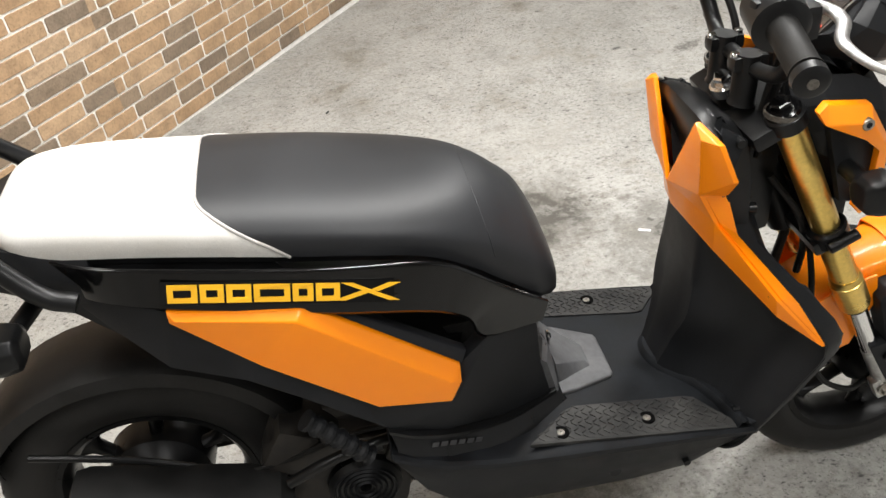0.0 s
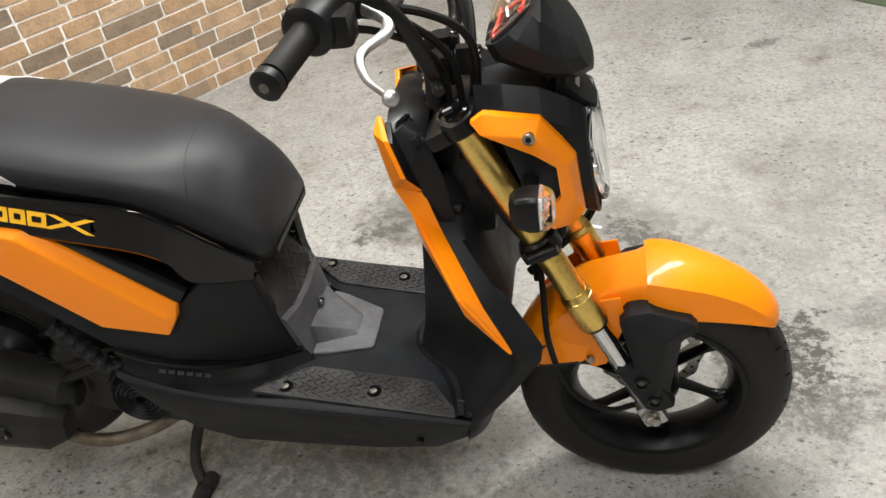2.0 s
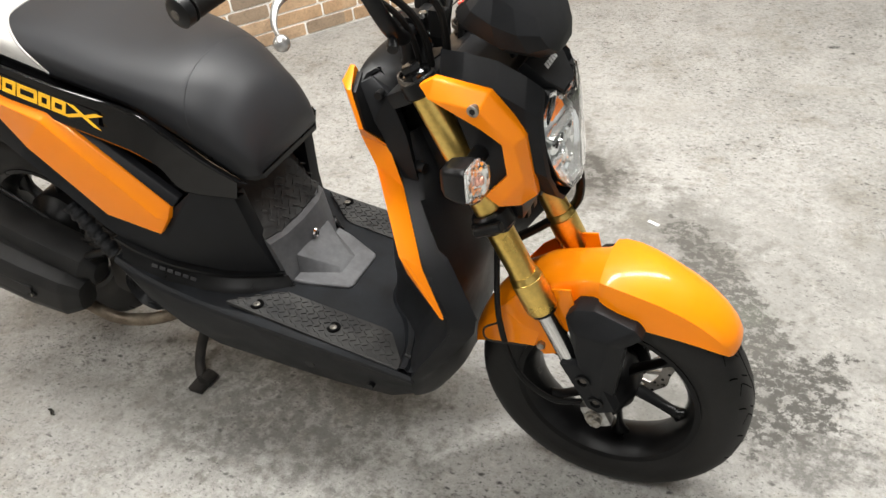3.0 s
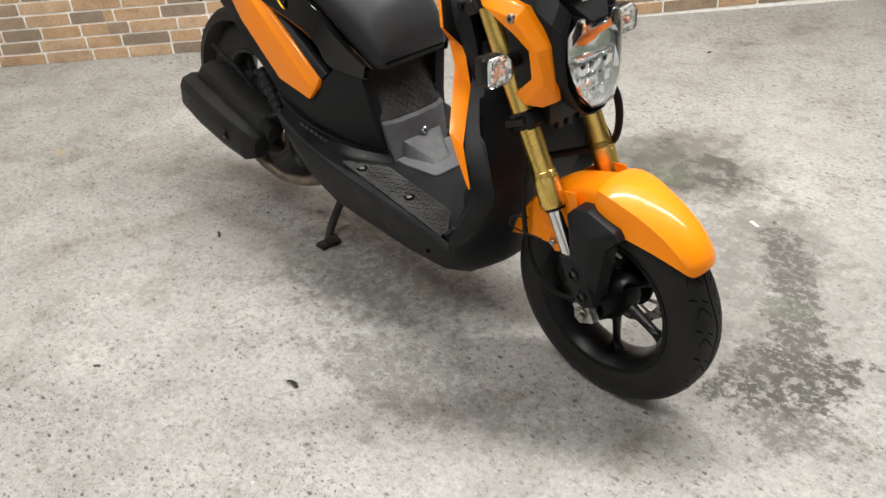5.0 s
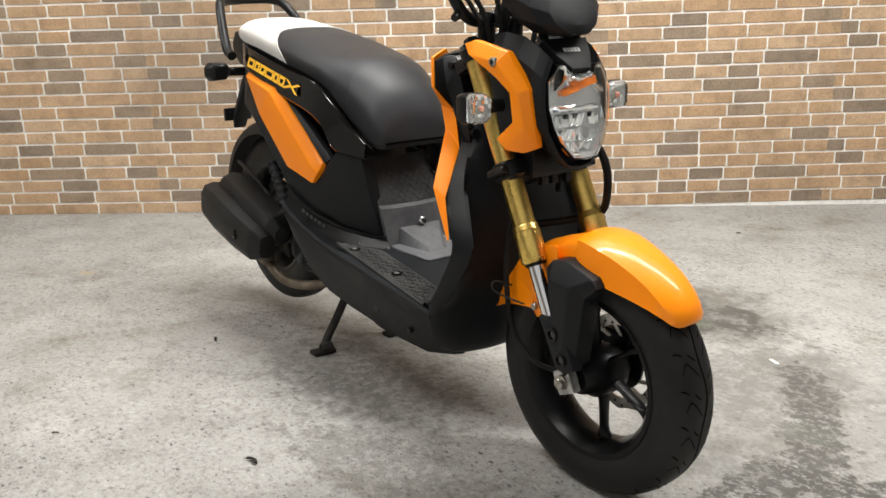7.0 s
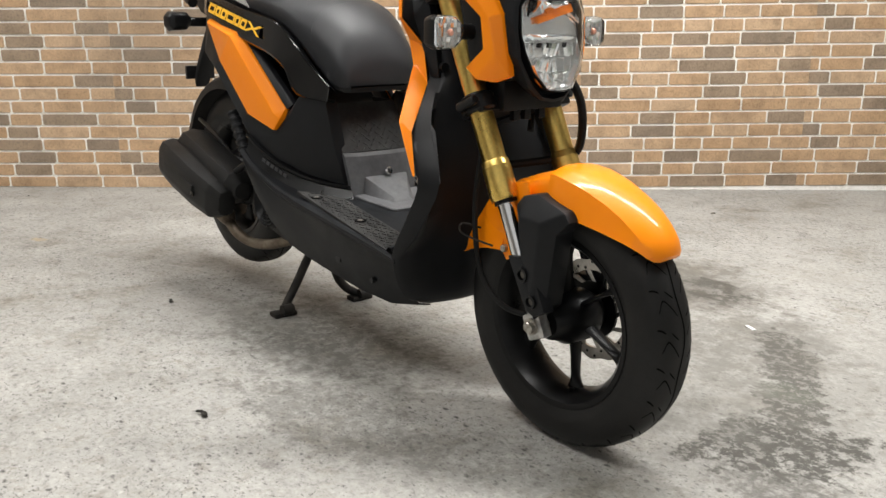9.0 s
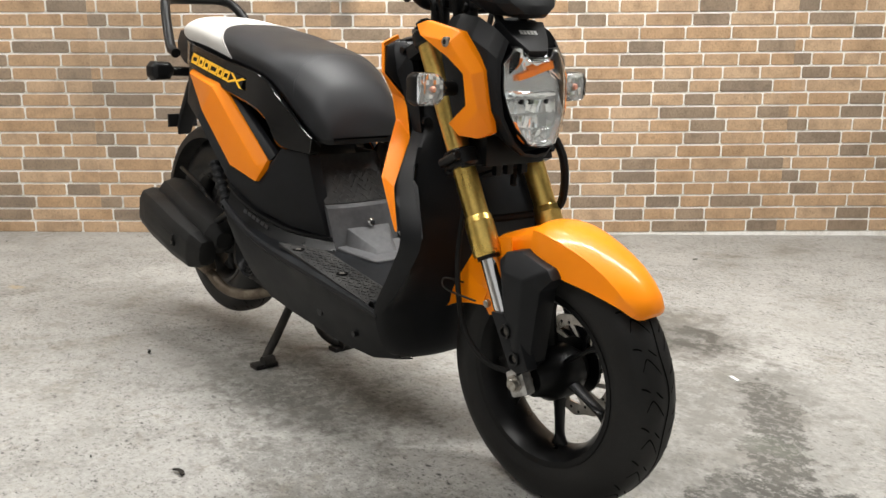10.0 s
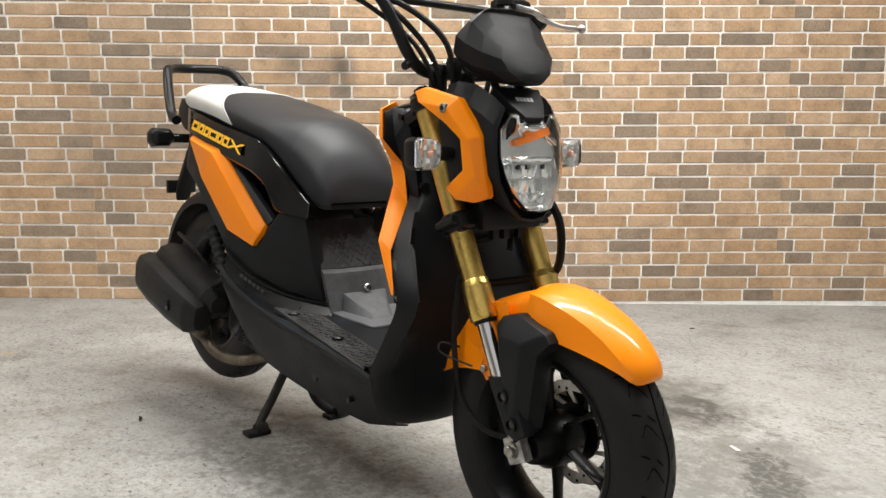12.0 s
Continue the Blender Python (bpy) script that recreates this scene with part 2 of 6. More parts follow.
        link(m, patchy, 0, times, 1)
        c = mix(m, "MIX", (times, 0), (c, 2), colour)

    stain_and_shade(1.45, 0.55, 0.70, 0.46, 60, (0.215, 0.208, 0.190), 0.55, 3)
    stain_and_shade(1.756, 1.862, 0.085, 0.035, 30, (0.10, 0.095, 0.085), 0.85, 22)
    stain_and_shade(1.505, 1.942, 0.028, 0.014, 20, (0.03, 0.03, 0.03), 0.95, 60)
    stain_and_shade(1.565, 1.905, 0.014, 0.008, 20, (0.03, 0.03, 0.03), 0.95, 60)
    stain_and_shade(1.60, 2.57, 0.05, 0.03, 20, (0.22, 0.21, 0.19), 0.7, 30)
    stain_and_shade(1.54, 0.26, 0.22, 0.14, 60, (0.060, 0.057, 0.049), 0.95, 15, 0.22)
    stain_and_shade(1.45, 0.46, 0.22, 0.09, 125, (0.078, 0.074, 0.064), 0.90, 17, 0.22)
    stain_and_shade(1.26, 0.66, 0.36, 0.24, 130, (0.165, 0.158, 0.142), 0.65, 6, 0.40)
    stain_and_shade(1.30, 0.20, 0.26, 0.20, 40, (0.15, 0.145, 0.130), 0.60, 9)
    stain_and_shade(1.31, 0.68, 0.20, 0.08, 130, (0.085, 0.080, 0.070), 0.90, 18, 0.22)
    stain_and_shade(1.62, 0.13, 0.15, 0.10, 30, (0.095, 0.090, 0.080), 0.80, 17)
    stain_and_shade(1.78, 0.42, 0.10, 0.06, 30, (0.13, 0.124, 0.11), 0.60, 20)
    # broad darker patches on the wall side of the scooter's front end
    stain_and_shade(0.80, 0.90, 0.42, 0.28, 15, (0.135, 0.125, 0.108), 0.80, 3)
    stain_and_shade(0.78, 0.90, 0.34, 0.20, 15, (0.078, 0.072, 0.062), 0.95, 5, 0.30)
    stain_and_shade(0.72, 0.92, 0.22, 0.15, 25, (0.13, 0.127, 0.113), 0.60, 7)
    # dirt under and beside the scooter, darkened to paint in its contact shade
    stain_and_shade(0.95, -0.32, 0.35, 0.14, 10, (0.12, 0.115, 0.105), 0.55, 16, 0.35)
    stain_and_shade(1.25, -0.22, 0.22, 0.12, 30, (0.12, 0.115, 0.105), 0.40, 18)
    stain_and_shade(0.55, -0.12, 0.48, 0.24, 5, (0.125, 0.120, 0.108), 0.80, 12)
    stain_and_shade(1.95, 1.62, 0.30, 0.05, 10, (0.30, 0.28, 0.24), 0.45, 9)
    stain_and_shade(1.50, 1.62, 0.16, 0.04, 5, (0.31, 0.29, 0.25), 0.45, 9)
    stain_and_shade(0.84, 0.84, 0.10, 0.07, 0, (0.115, 0.150, 0.085), 0.42, 16)
    stain_and_shade(1.42, 0.50, 0.09, 0.06, 20, (0.13, 0.15, 0.11), 0.25, 18)
    stain_and_shade(-0.81, -0.40, 0.045, 0.025, 20, (0.42, 0.31, 0.16), 0.6, 26)
    stain_and_shade(0.13, -0.62, 0.05, 0.03, 50, (0.28, 0.27, 0.24), 0.5, 26)
    stain_and_shade(-0.30, -0.42, 0.06, 0.03, 40, (0.25, 0.24, 0.21), 0.5, 26)
    stain_and_shade(-0.60, -0.18, 0.10, 0.03, 60, (0.26, 0.24, 0.21), 0.55, 18)
    stain_and_shade(0.20, -0.25, 0.30, 0.16, 10, (0.30, 0.285, 0.26), 0.45, 8)
    stain_and_shade(0.05, -0.95, 0.04, 0.02, 70, (0.16, 0.15, 0.14), 0.7, 40)
    stain_and_shade(1.02, -0.50, 0.03, 0.02, 40, (0.16, 0.15, 0.14), 0.7, 40)
    stain_and_shade(1.05, 1.35, 0.22, 0.09, 30, (0.31, 0.295, 0.265), 0.4, 10)
    stain_and_shade(2.05, 0.75, 0.20, 0.10, 60, (0.30, 0.285, 0.26), 0.4, 10)
    link(m, c, 2, shader(m), "Base Color")
    link(m, ramp(m, cloud, 0, [(0.3, 0.62), (0.7, 0.85)]), 0, shader(m), "Roughness")
    first = bump(m, fine, 0, 0.35, 0.002)
    bump(m, scuff, 0, 0.25, 0.002, first)


concrete()
GREEN = worn(material("green_floor_paint", (0.1, 0.14, 0.08), 0.5), (0.115, 0.15, 0.085), (0.075, 0.10, 0.058), 3, 120, (0.4, 0.65), 0.2)
PLASTER = worn(material("plain_plaster", (0.6,) * 3, 0.8), (0.42, 0.41, 0.39), (0.34, 0.33, 0.32), 2, 60, (0.7, 0.9), 0.1)
MORTAR = worn(material("pale_mortar", (0.8,) * 3, 0.85), (0.84, 0.82, 0.77), (0.70, 0.67, 0.61), 6, 150, (0.8, 0.95), 0.3)


def darkened(m, geo, c):
    """Soft round darker marks at their places on the wall."""
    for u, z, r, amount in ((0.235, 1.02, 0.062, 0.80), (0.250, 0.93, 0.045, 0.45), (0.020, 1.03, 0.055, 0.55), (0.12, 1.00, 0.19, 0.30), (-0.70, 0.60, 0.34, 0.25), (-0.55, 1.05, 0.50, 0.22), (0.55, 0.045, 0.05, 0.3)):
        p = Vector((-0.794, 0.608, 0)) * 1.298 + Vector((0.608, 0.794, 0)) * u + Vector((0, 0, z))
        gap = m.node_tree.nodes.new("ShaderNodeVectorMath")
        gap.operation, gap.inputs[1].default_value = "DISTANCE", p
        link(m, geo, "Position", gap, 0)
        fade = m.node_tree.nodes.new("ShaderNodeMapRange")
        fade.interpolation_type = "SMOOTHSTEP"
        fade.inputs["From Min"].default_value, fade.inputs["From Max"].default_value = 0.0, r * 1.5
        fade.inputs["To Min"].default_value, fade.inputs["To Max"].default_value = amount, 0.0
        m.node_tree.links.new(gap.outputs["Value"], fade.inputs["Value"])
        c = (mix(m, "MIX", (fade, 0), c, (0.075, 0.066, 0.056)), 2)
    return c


BRICK = material("tan_brick", (0.3, 0.17, 0.09), 0.8)
DARK_BRICK = material("grey_brown_brick", (0.2, 0.15, 0.1), 0.8)


def brick_look(m, tones):
    info = m.node_tree.nodes.new("ShaderNodeObjectInfo")
    geo = m.node_tree.nodes.new("ShaderNodeNewGeometry")
    add = m.node_tree.nodes.new("ShaderNodeMath")
    add.operation = "ADD"
    link(m, info, "Random", add, 0)
    link(m, geo, "Random Per Island", add, 1)
    fract = m.node_tree.nodes.new("ShaderNodeMath")
    fract.operation = "FRACT"
    link(m, add, 0, fract, 0)
    tone = ramp(m, fract, 0, [(q / len(tones), colour) for q, colour in enumerate(tones)])
    tone.color_ramp.interpolation = "CONSTANT"
    pos = m.node_tree.nodes.new("ShaderNodeVectorMath")
    pos.operation = "ADD"
    link(m, geo, "Position", pos, 0)
    big, small, soot = noise_tex(m, 13, 6, 0.65, pos), noise_tex(m, 120, 6, 0.7, pos), noise_tex(m, 3.5, 5, 0.6, pos)
    c = mix(m, "MULTIPLY", 1.0, (tone, 0), (ramp(m, big, 0, [(0.3, (0.70, 0.69, 0.69)), (0.5, (0.98,) * 3), (0.72, (1.14, 1.14, 1.15))]), 0))
    c = mix(m, "MULTIPLY", 1.0, (c, 2), (ramp(m, small, 0, [(0.30, (0.60,) * 3), (0.46, (1.0,) * 3), (0.70, (1.22,) * 3)]), 0))
    c = mix(m, "MULTIPLY", 1.0, (c, 2), (ramp(m, soot, 0, [(0.30, (0.84, 0.83, 0.82)), (0.5, (1.0,) * 3)]), 0))
    c = darkened(m, geo, (c, 2))
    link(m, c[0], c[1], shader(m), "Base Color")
    bump(m, small, 0, 0.45, 0.0015)


def mortar_look(m):
    """The joints: pale, uneven and grimy in places."""
    geo = m.node_tree.nodes.new("ShaderNodeNewGeometry")
    c = ramp(m, noise_tex(m, 9, 7, 0.7), 0, [(0.30, (0.56, 0.53, 0.47)), (0.47, (0.84, 0.82, 0.77)), (0.7, (0.93, 0.92, 0.88))])
    c = mix(m, "MULTIPLY", 1.0, (c, 0), (ramp(m, noise_tex(m, 160, 5, 0.7), 0, [(0.3, (0.75,) * 3), (0.5, (1.0,) * 3)]), 0))
    c = darkened(m, geo, (c, 2))
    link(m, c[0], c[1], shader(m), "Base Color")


brick_look(BRICK, [(0.440, 0.290, 0.168), (0.462, 0.314, 0.190), (0.418, 0.272, 0.155), (0.470, 0.326, 0.204), (0.432, 0.288, 0.170)])
brick_look(DARK_BRICK, [(0.265, 0.197, 0.136), (0.290, 0.214, 0.146), (0.240, 0.182, 0.130)])
mortar_look(MORTAR)


# ---- mesh tools ----
def finish(name, bm, mat, parent=None, label="", smooth=38, world_pose=None):
    bmesh.ops.recalc_face_normals(bm, faces=bm.faces)
    me = bpy.data.meshes.new(name)
    bm.to_mesh(me)
    bm.free()
    for p in me.polygons:
        p.use_smooth = smooth > 0
    if smooth:
        me.set_sharp_from_angle(angle=radians(smooth))
    if mat:
        me.materials.append(mat)
    ob = new(name, me)
    if parent:
        ob.parent = parent
    if world_pose is not None:
        ob.matrix_basis = world_pose
    if label:
        ob["label"] = label
    return ob


def part(name, bm, mat, parent, label="", smooth=38):
    return finish(name, bm, mat, parent, label, smooth)


def thing(name, place, label, category, group=""):
    ob = new(name)
    ob.location = place
    return tagged(ob, label, category, group)


def ring_faces(bm, a, b, closed=True):
    n = len(a)
    for i in range(n if closed else n - 1):
        j = (i + 1) % n
        bm.faces.new((a[i], a[j], b[j], b[i]))


def loft(rings, caps=True, closed=True, bm=None):
    bm = bm or bmesh.new()
    vs = [[bm.verts.new(p) for p in r] for r in rings]
    for a, b in zip(vs, vs[1:]):
        ring_faces(bm, a, b, closed)
    if caps and closed:
        bm.faces.new(list(reversed(vs[0])))
        bm.faces.new(vs[-1])
    return bm


def thicken(bm, depth):
    """Gives an open sheet a thickness, against its normals."""
    bmesh.ops.recalc_face_normals(bm, faces=bm.faces)
    bm.normal_update()
    faces, edges = list(bm.faces), [e for e in bm.edges if e.is_boundary]
    twin = {v: bm.verts.new(v.co - v.normal * depth) for v in list(bm.verts)}
    for f in faces:
        bm.faces.new([twin[v] for v in reversed(f.verts)])
    for e in edges:
        a, b = e.verts
        bm.faces.new((a, b, twin[b], twin[a]))
    return bm


def sheet(rows, depth, bm=None):
    """A curved sheet through rows of points."""
    return thicken(loft(rows, False, False, bm), depth)


def soften(bm, offset, segments=2, angle=25):
    bmesh.ops.recalc_face_normals(bm, faces=bm.faces)
    edges = [e for e in bm.edges if len(e.link_faces) == 2 and e.calc_face_angle(0) > radians(angle)]
    bmesh.ops.bevel(bm, geom=edges, offset=offset, segments=segments, profile=0.7, affect="EDGES", clamp_overlap=True)
    return bm


def box(cx, cy, cz, sx, sy, sz, bm=None, turn=None, bev=0.0, taper=1.0):
    own = bmesh.new()
    bmesh.ops.create_cube(own, size=1)
    for v in own.verts:
        k = taper if v.co.z > 0 else 1.0
        v.co = Vector((v.co.x * sx * k, v.co.y * sy * k, v.co.z * sz))
    if bev:
        soften(own, bev)
    m = Matrix.Translation((cx, cy, cz)) @ (turn or Matrix.Identity(4))
    own.transform(m)
    return merge(bm, own)


def merge(bm, own):
    if bm is None:
        return own
    me = bpy.data.meshes.new("tmp")
    own.to_mesh(me)
    own.free()
    bm.from_mesh(me)
    bpy.data.meshes.remove(me)
    return bm


def frame_along(way):
    way = Vector(way).normalized()
    side = way.cross(Vector((0, 1, 0.03)) if abs(way.y) < 0.9 else Vector((1, 0, 0.1))).normalized()
    return side, way.cross(side).normalized()


def smooth_path(points, per=6):
    """A Catmull-Rom line through the points."""
    p = [Vector(q) for q in points]
    if len(p) < 3:
        return p
    p = [2 * p[0] - p[1], *p, 2 * p[-1] - p[-2]]
    out = []
    for a, b, c, d in zip(p, p[1:], p[2:], p[3:]):
        for k in range(per):
            t = k / per
            out.append(0.5 * (2 * b + (c - a) * t + (2 * a - 5 * b + 4 * c - d) * t * t + (3 * b - a - 3 * c + d) * t**3))
    return out + [p[-2]]


def tube(points, radius, segs=12, per=6, bm=None):
    """A round tube through the points; radius may be one number, or one for each point of a straight line."""
    path = smooth_path(points, per) if not isinstance(radius, (list, tuple)) else [Vector(q) for q in points]
    radii = radius if isinstance(radius, (list, tuple)) else [radius] * len(path)
    rings, side = [], None
    for i, p in enumerate(path):
        way = path[min(i + 1, len(path) - 1)] - path[max(i - 1, 0)]
        if way.length < 1e-9:
            way = path[-1] - path[0]
        way.normalize()
        if side is None:
            side, _ = frame_along(way)
        side = (side - way * side.dot(way)).normalized()
        up = way.cross(side)
        rings.append([p + radii[i] * (math.cos(a) * side + math.sin(a) * up) for a in [2 * math.pi * k / segs for k in range(segs)]])
    return loft(rings, True, True, bm)


def turned(profile, centre, axis="y", segs=64, bm=None, closed=True):
    """A body of revolution: profile of (radius, offset along the axis)."""
    rings = []
    for k in range(segs):
        a = 2 * math.pi * k / segs
        c, s = math.cos(a), math.sin(a)
        ring = []
        for r, o in profile:
            v = {"y": (r * c, o, r * s), "x": (o, r * c, r * s), "z": (r * c, r * s, o)}[axis]
            ring.append(Vector(centre) + Vector(v))
        rings.append(ring)
    bm = bm or bmesh.new()
    vs = [[bm.verts.new(p) for p in r] for r in rings]
    for i in range(segs):
        ring_faces(bm, vs[i], vs[(i + 1) % segs], closed)
    bmesh.ops.remove_doubles(bm, verts=[v for r in vs for v in r], dist=1e-6)
    return bm


def rod(a, b, radius, segs=16, bm=None, bev=0.0):
    a, b = Vector(a), Vector(b)
    if not bev:
        return tube([a, b], [radius, radius], segs, 1, bm)
    w = (b - a).normalized() * bev
    return tube([a, a + w, b - w, b], [radius - bev, radius, radius, radius - bev], segs, 1, bm)


def plate(verts, faces, depth, bev=0.004, segments=2, angle=12):
    """A faceted shell part: outer facets, pushed inwards by depth, with softened edges."""
    bm = bmesh.new()
    vs = [bm.verts.new(v) for v in verts]
    for f in faces:
        bm.faces.new([vs[i] for i in f])
    out = [e for e in bm.edges if e.is_boundary]
    shift = Vector(depth)
    twin = {v: bm.verts.new(v.co + shift) for v in vs}
    for f in list(bm.faces):
        bm.faces.new([twin[v] for v in reversed(f.verts)])
    for e in out:
        a, b = e.verts
        bm.faces.new((a, b, twin[b], twin[a]))
    return soften(bm, bev, segments, angle) if bev else bm


def mirrored(bm):
    twin = bm.copy()
    for v in twin.verts:
        v.co.y = -v.co.y
    bmesh.ops.reverse_faces(twin, faces=twin.faces)
    return twin


# ---- the place ----
bm = bmesh.new()
N = 11
for i in range(N):
    for j in range(N):
        x0, y0, d = -4.8 + i * 1.2, -6.0 + j * 1.2, 1.2
        bm.faces.new([bm.verts.new((x0 + a * d, y0 + b * d, 0)) for a, b in ((0, 0), (1, 0), (1, 1), (0, 1))])
bmesh.ops.remove_doubles(bm, verts=bm.verts, dist=1e-4)
floor = finish("floor", bm, CONCRETE, smooth=0)
tagged(floor, "worn grey concrete floor with dark oil stains", "floor", kind="structure")

# green paint beyond a straight edge
edge_a, edge_way = Vector((1.40, 2.87, 0)), Vector((0.734, -0.679, 0))
edge_out = Vector((0.679, 0.734, 0))
bm = bmesh.new()
edge_line = [edge_a + edge_way * (-1.1 + 0.05 * k) + edge_out * (0.006 * noise.noise((k * 0.37, 2, 0))) for k in range(76)]
low = [bm.verts.new(p + Vector((0, 0, 0.0035))) for p in edge_line]
far = [bm.verts.new(p + edge_out * 1.6 + Vector((0, 0, 0.0035))) for p in edge_line]
ring_faces(bm, low, far, False)
tagged(finish("floor_paint", bm, GREEN, smooth=0), "dull green painted strip of the concrete floor", "floor", kind="structure")

WALL = Matrix.Translation(Vector((-0.794, 0.608, 0)) * 1.298) @ pose(0, 0, 0, 0, 0, WALL_TURN)
WALL_LEFT, WALL_RIGHT, WALL_TOP = -3.2, 5.2, 2.8
bm = box((WALL_LEFT + WALL_RIGHT) / 2, 0.085, WALL_TOP / 2, WALL_RIGHT - WALL_LEFT, 0.16, WALL_TOP)
wall = finish("wall_north", bm, MORTAR, world_pose=WALL, smooth=0)
tagged(wall, "tan and brown brick wall with pale mortar joints", "brick wall", kind="structure")

# plain walls and ceiling that close the room
across, along = Vector((-0.794, 0.608, 0)), Vector((0.608, 0.794, 0))
for name, n, u, size, turn in (("wall_south", -4.2, 1.0, (8.6, 0.12, 2.8), WALL_TURN), ("wall_west", -1.45, -3.2, (5.6, 0.12, 2.8), WALL_TURN - 90),
                               ("wall_east", -1.45, 5.2, (5.6, 0.12, 2.8), WALL_TURN - 90)):
    at = across * n + along * u + Vector((0, 0, 1.4))
    ob = finish(name, box(0, 0, 0, *size), PLASTER, world_pose=pose(*at, 0, 0, turn), smooth=0)
    tagged(ob, "plain pale plastered wall", "wall", kind="structure")
ob = finish("ceiling", box(1.6, 0.5, 2.87, 12.6, 12.6, 0.1), PLASTER, smooth=0)
tagged(ob, "plain pale ceiling", "ceiling", kind="structure")


# ---- the scooter: x forward, y to its left ----
scooter = thing("motor_scooter", (0.6, 0, 0), "orange and black step-through motor scooter on its centre stand", "scooter")


BACK = Matrix.Translation((-0.6, 0, 0))


def sp(name, bm, mat, parent=None, label="", smooth=38):
    """A part of the scooter; its mesh is written in the scooter's floor coordinates."""
    if parent is None or parent is scooter:
        bm.transform(BACK)
        return part(name, bm, mat, scooter, label, smooth)
    bm.transform(BACK)
    return part(name, bm, mat, parent, label, smooth)


FRONT, REAR = Vector((1.2610, -0.0135, 0.2360)), Vector((0.0, 0, 0.300))
FORK_TOP = Vector((0.978, 0, 0.838))
FORK = Vector((0.273, 0, -0.582)).normalized()
LEAD = Vector((-FORK.z, 0, FORK.x))  # forwards, square to the fork


def fork_at(z, y=0.0, ahead=0.0):
    k = (FORK_TOP.z - z) / -FORK.z
    return FORK_TOP + FORK * k + Vector((0, y, 0)) + LEAD * ahead


# wheels
def tyre_profile(radius, half, rim):
    out = []
    for k in range(33):
        a = math.pi * k / 32
        r = rim + (radius - rim) * (math.sin(a) ** 0.62)
        w = half * (1.0 if abs(math.cos(a)) > 0.9 else 1.0) * math.copysign(abs(math.cos(a)) ** 0.72, math.cos(a))
        if k in (0, 32):
            w *= 0.80
        out.append((r, w))
    return out


def wheel(name, centre, radius, half, rim, spokes, phase, disc_y, label, heavy=1.0):
    c = Vector(centre)
    bead = half * 0.80
    hoop = [(rim + 0.004, -bead - 0.004), (rim + 0.004, bead + 0.004), (rim - 0.006, bead + 0.002), (rim - 0.016, bead - 0.010), (rim - 0.024, bead - 0.030),
            (rim - 0.024, -bead + 0.030), (rim - 0.016, -bead + 0.010), (rim - 0.006, -bead - 0.002)]
    base = sp(name, turned(hoop, c, segs=72), RIM, None, label)
    bm = turned(tyre_profile(radius, half, rim), c, segs=144)
    tyre = sp("tyre", bm, TYRE, base, "black rubber road tyre with slanted tread grooves")
    # slanted grooves of the tread, near-black strips painting their shade: a long stroke, a short hook at its outer end
    # and a sipe between
    def on_tread(a, q):
        """A point of the tread at an angle; q runs from the middle to the shoulder."""
        r = rim + (radius - rim) * (math.sin(math.acos(min(0.999, abs(q)) ** (1 / 0.72))) ** 0.62) + 0.0010
        return c + Vector((r * math.cos(a), q * half, r * math.sin(a)))

    strokes = (((0.0, 0.17), (0.045, 0.30), (0.095, 0.45), (0.125, 0.56)), ((0.125, 0.56), (0.110, 0.62), (0.070, 0.68), (0.045, 0.72)), ((0.128, 0.22), (0.150, 0.33), (0.182, 0.46)), ((0.185, 0.62), (0.205, 0.72), (0.212, 0.80)))
    for k in range(22):
        for side in (-1, 1):
            start = 2 * math.pi * (k + (0.5 if side > 0 else 0)) / 22
            bm = bmesh.new()
            for stroke in strokes:
                rows = []
                line = smooth_path([(da, q, 0) for da, q in stroke], 4)
                for n, p in enumerate(line):
                    wide = (0.0006 if n in (0, len(line) - 1) else 0.0016) / radius
                    rows.append([on_tread(start + p.x + e * wide, p.y * side) for e in (-1, 0, 1)])
                loft(rows, False, False, bm)
            sp("tread_groove_shade", bm, GROOVE, tyre)
    # groove round the middle, its shade a dark ribbon on the tread
    rows = []
    for k in range(241):
        a = 2 * math.pi * k / 240
        y = 0.0040 * math.sin(11 * a)
        rows.append([c + Vector(((radius + 0.0005) * math.cos(a), y + e, (radius + 0.0005) * math.sin(a))) for e in (-0.0016, 0.0016)])
    sp("wavy_groove_shade", loft(rows, False, False), GROOVE, tyre)
    # hub
    hub = turned([(0.001, -0.066), (0.026, -0.066), (0.031, -0.060), (0.036, -0.042), (0.046, -0.026), (0.048, 0.026), (0.038, 0.044), (0.032, 0.055), (0.001, 0.055)], c, segs=36)
    for v in hub.verts:
        v.co = Vector((c.x + (v.co.x - c.x) * heavy, v.co.y, c.z + (v.co.z - c.z) * heavy))
    sp("hub", hub, RIM, base)
    for k in range(spokes):
        a = 2 * math.pi * k / spokes + phase
        rows = []
        for s in range(9):
            f = s / 8
            r = 0.030 + (rim - 0.018 - 0.030) * f
            wide = 0.0080 - 0.0035 * math.sin(math.pi * min(1, f * 1.15)) + (0.016 * max(0, f - 0.72) / 0.28 * max(0, f - 0.72) / 0.28)
            wide *= 1 + 1.6 * (heavy - 1)
            deep = 0.016 - 0.006 * f
            bend = a + 0.18 * (1 - f) ** 2
            out = Vector((math.cos(bend), 0, math.sin(bend)))
            tang = Vector((-out.z, 0, out.x))
            ring = [c + out * r + tang * (wide * math.cos(t)) + Vector((0, deep * math.sin(t), 0)) for t in [2 * math.pi * q / 10 for q in range(10)]]
            rows.append(ring)
        sp("spoke", loft(rows), RIM, base)
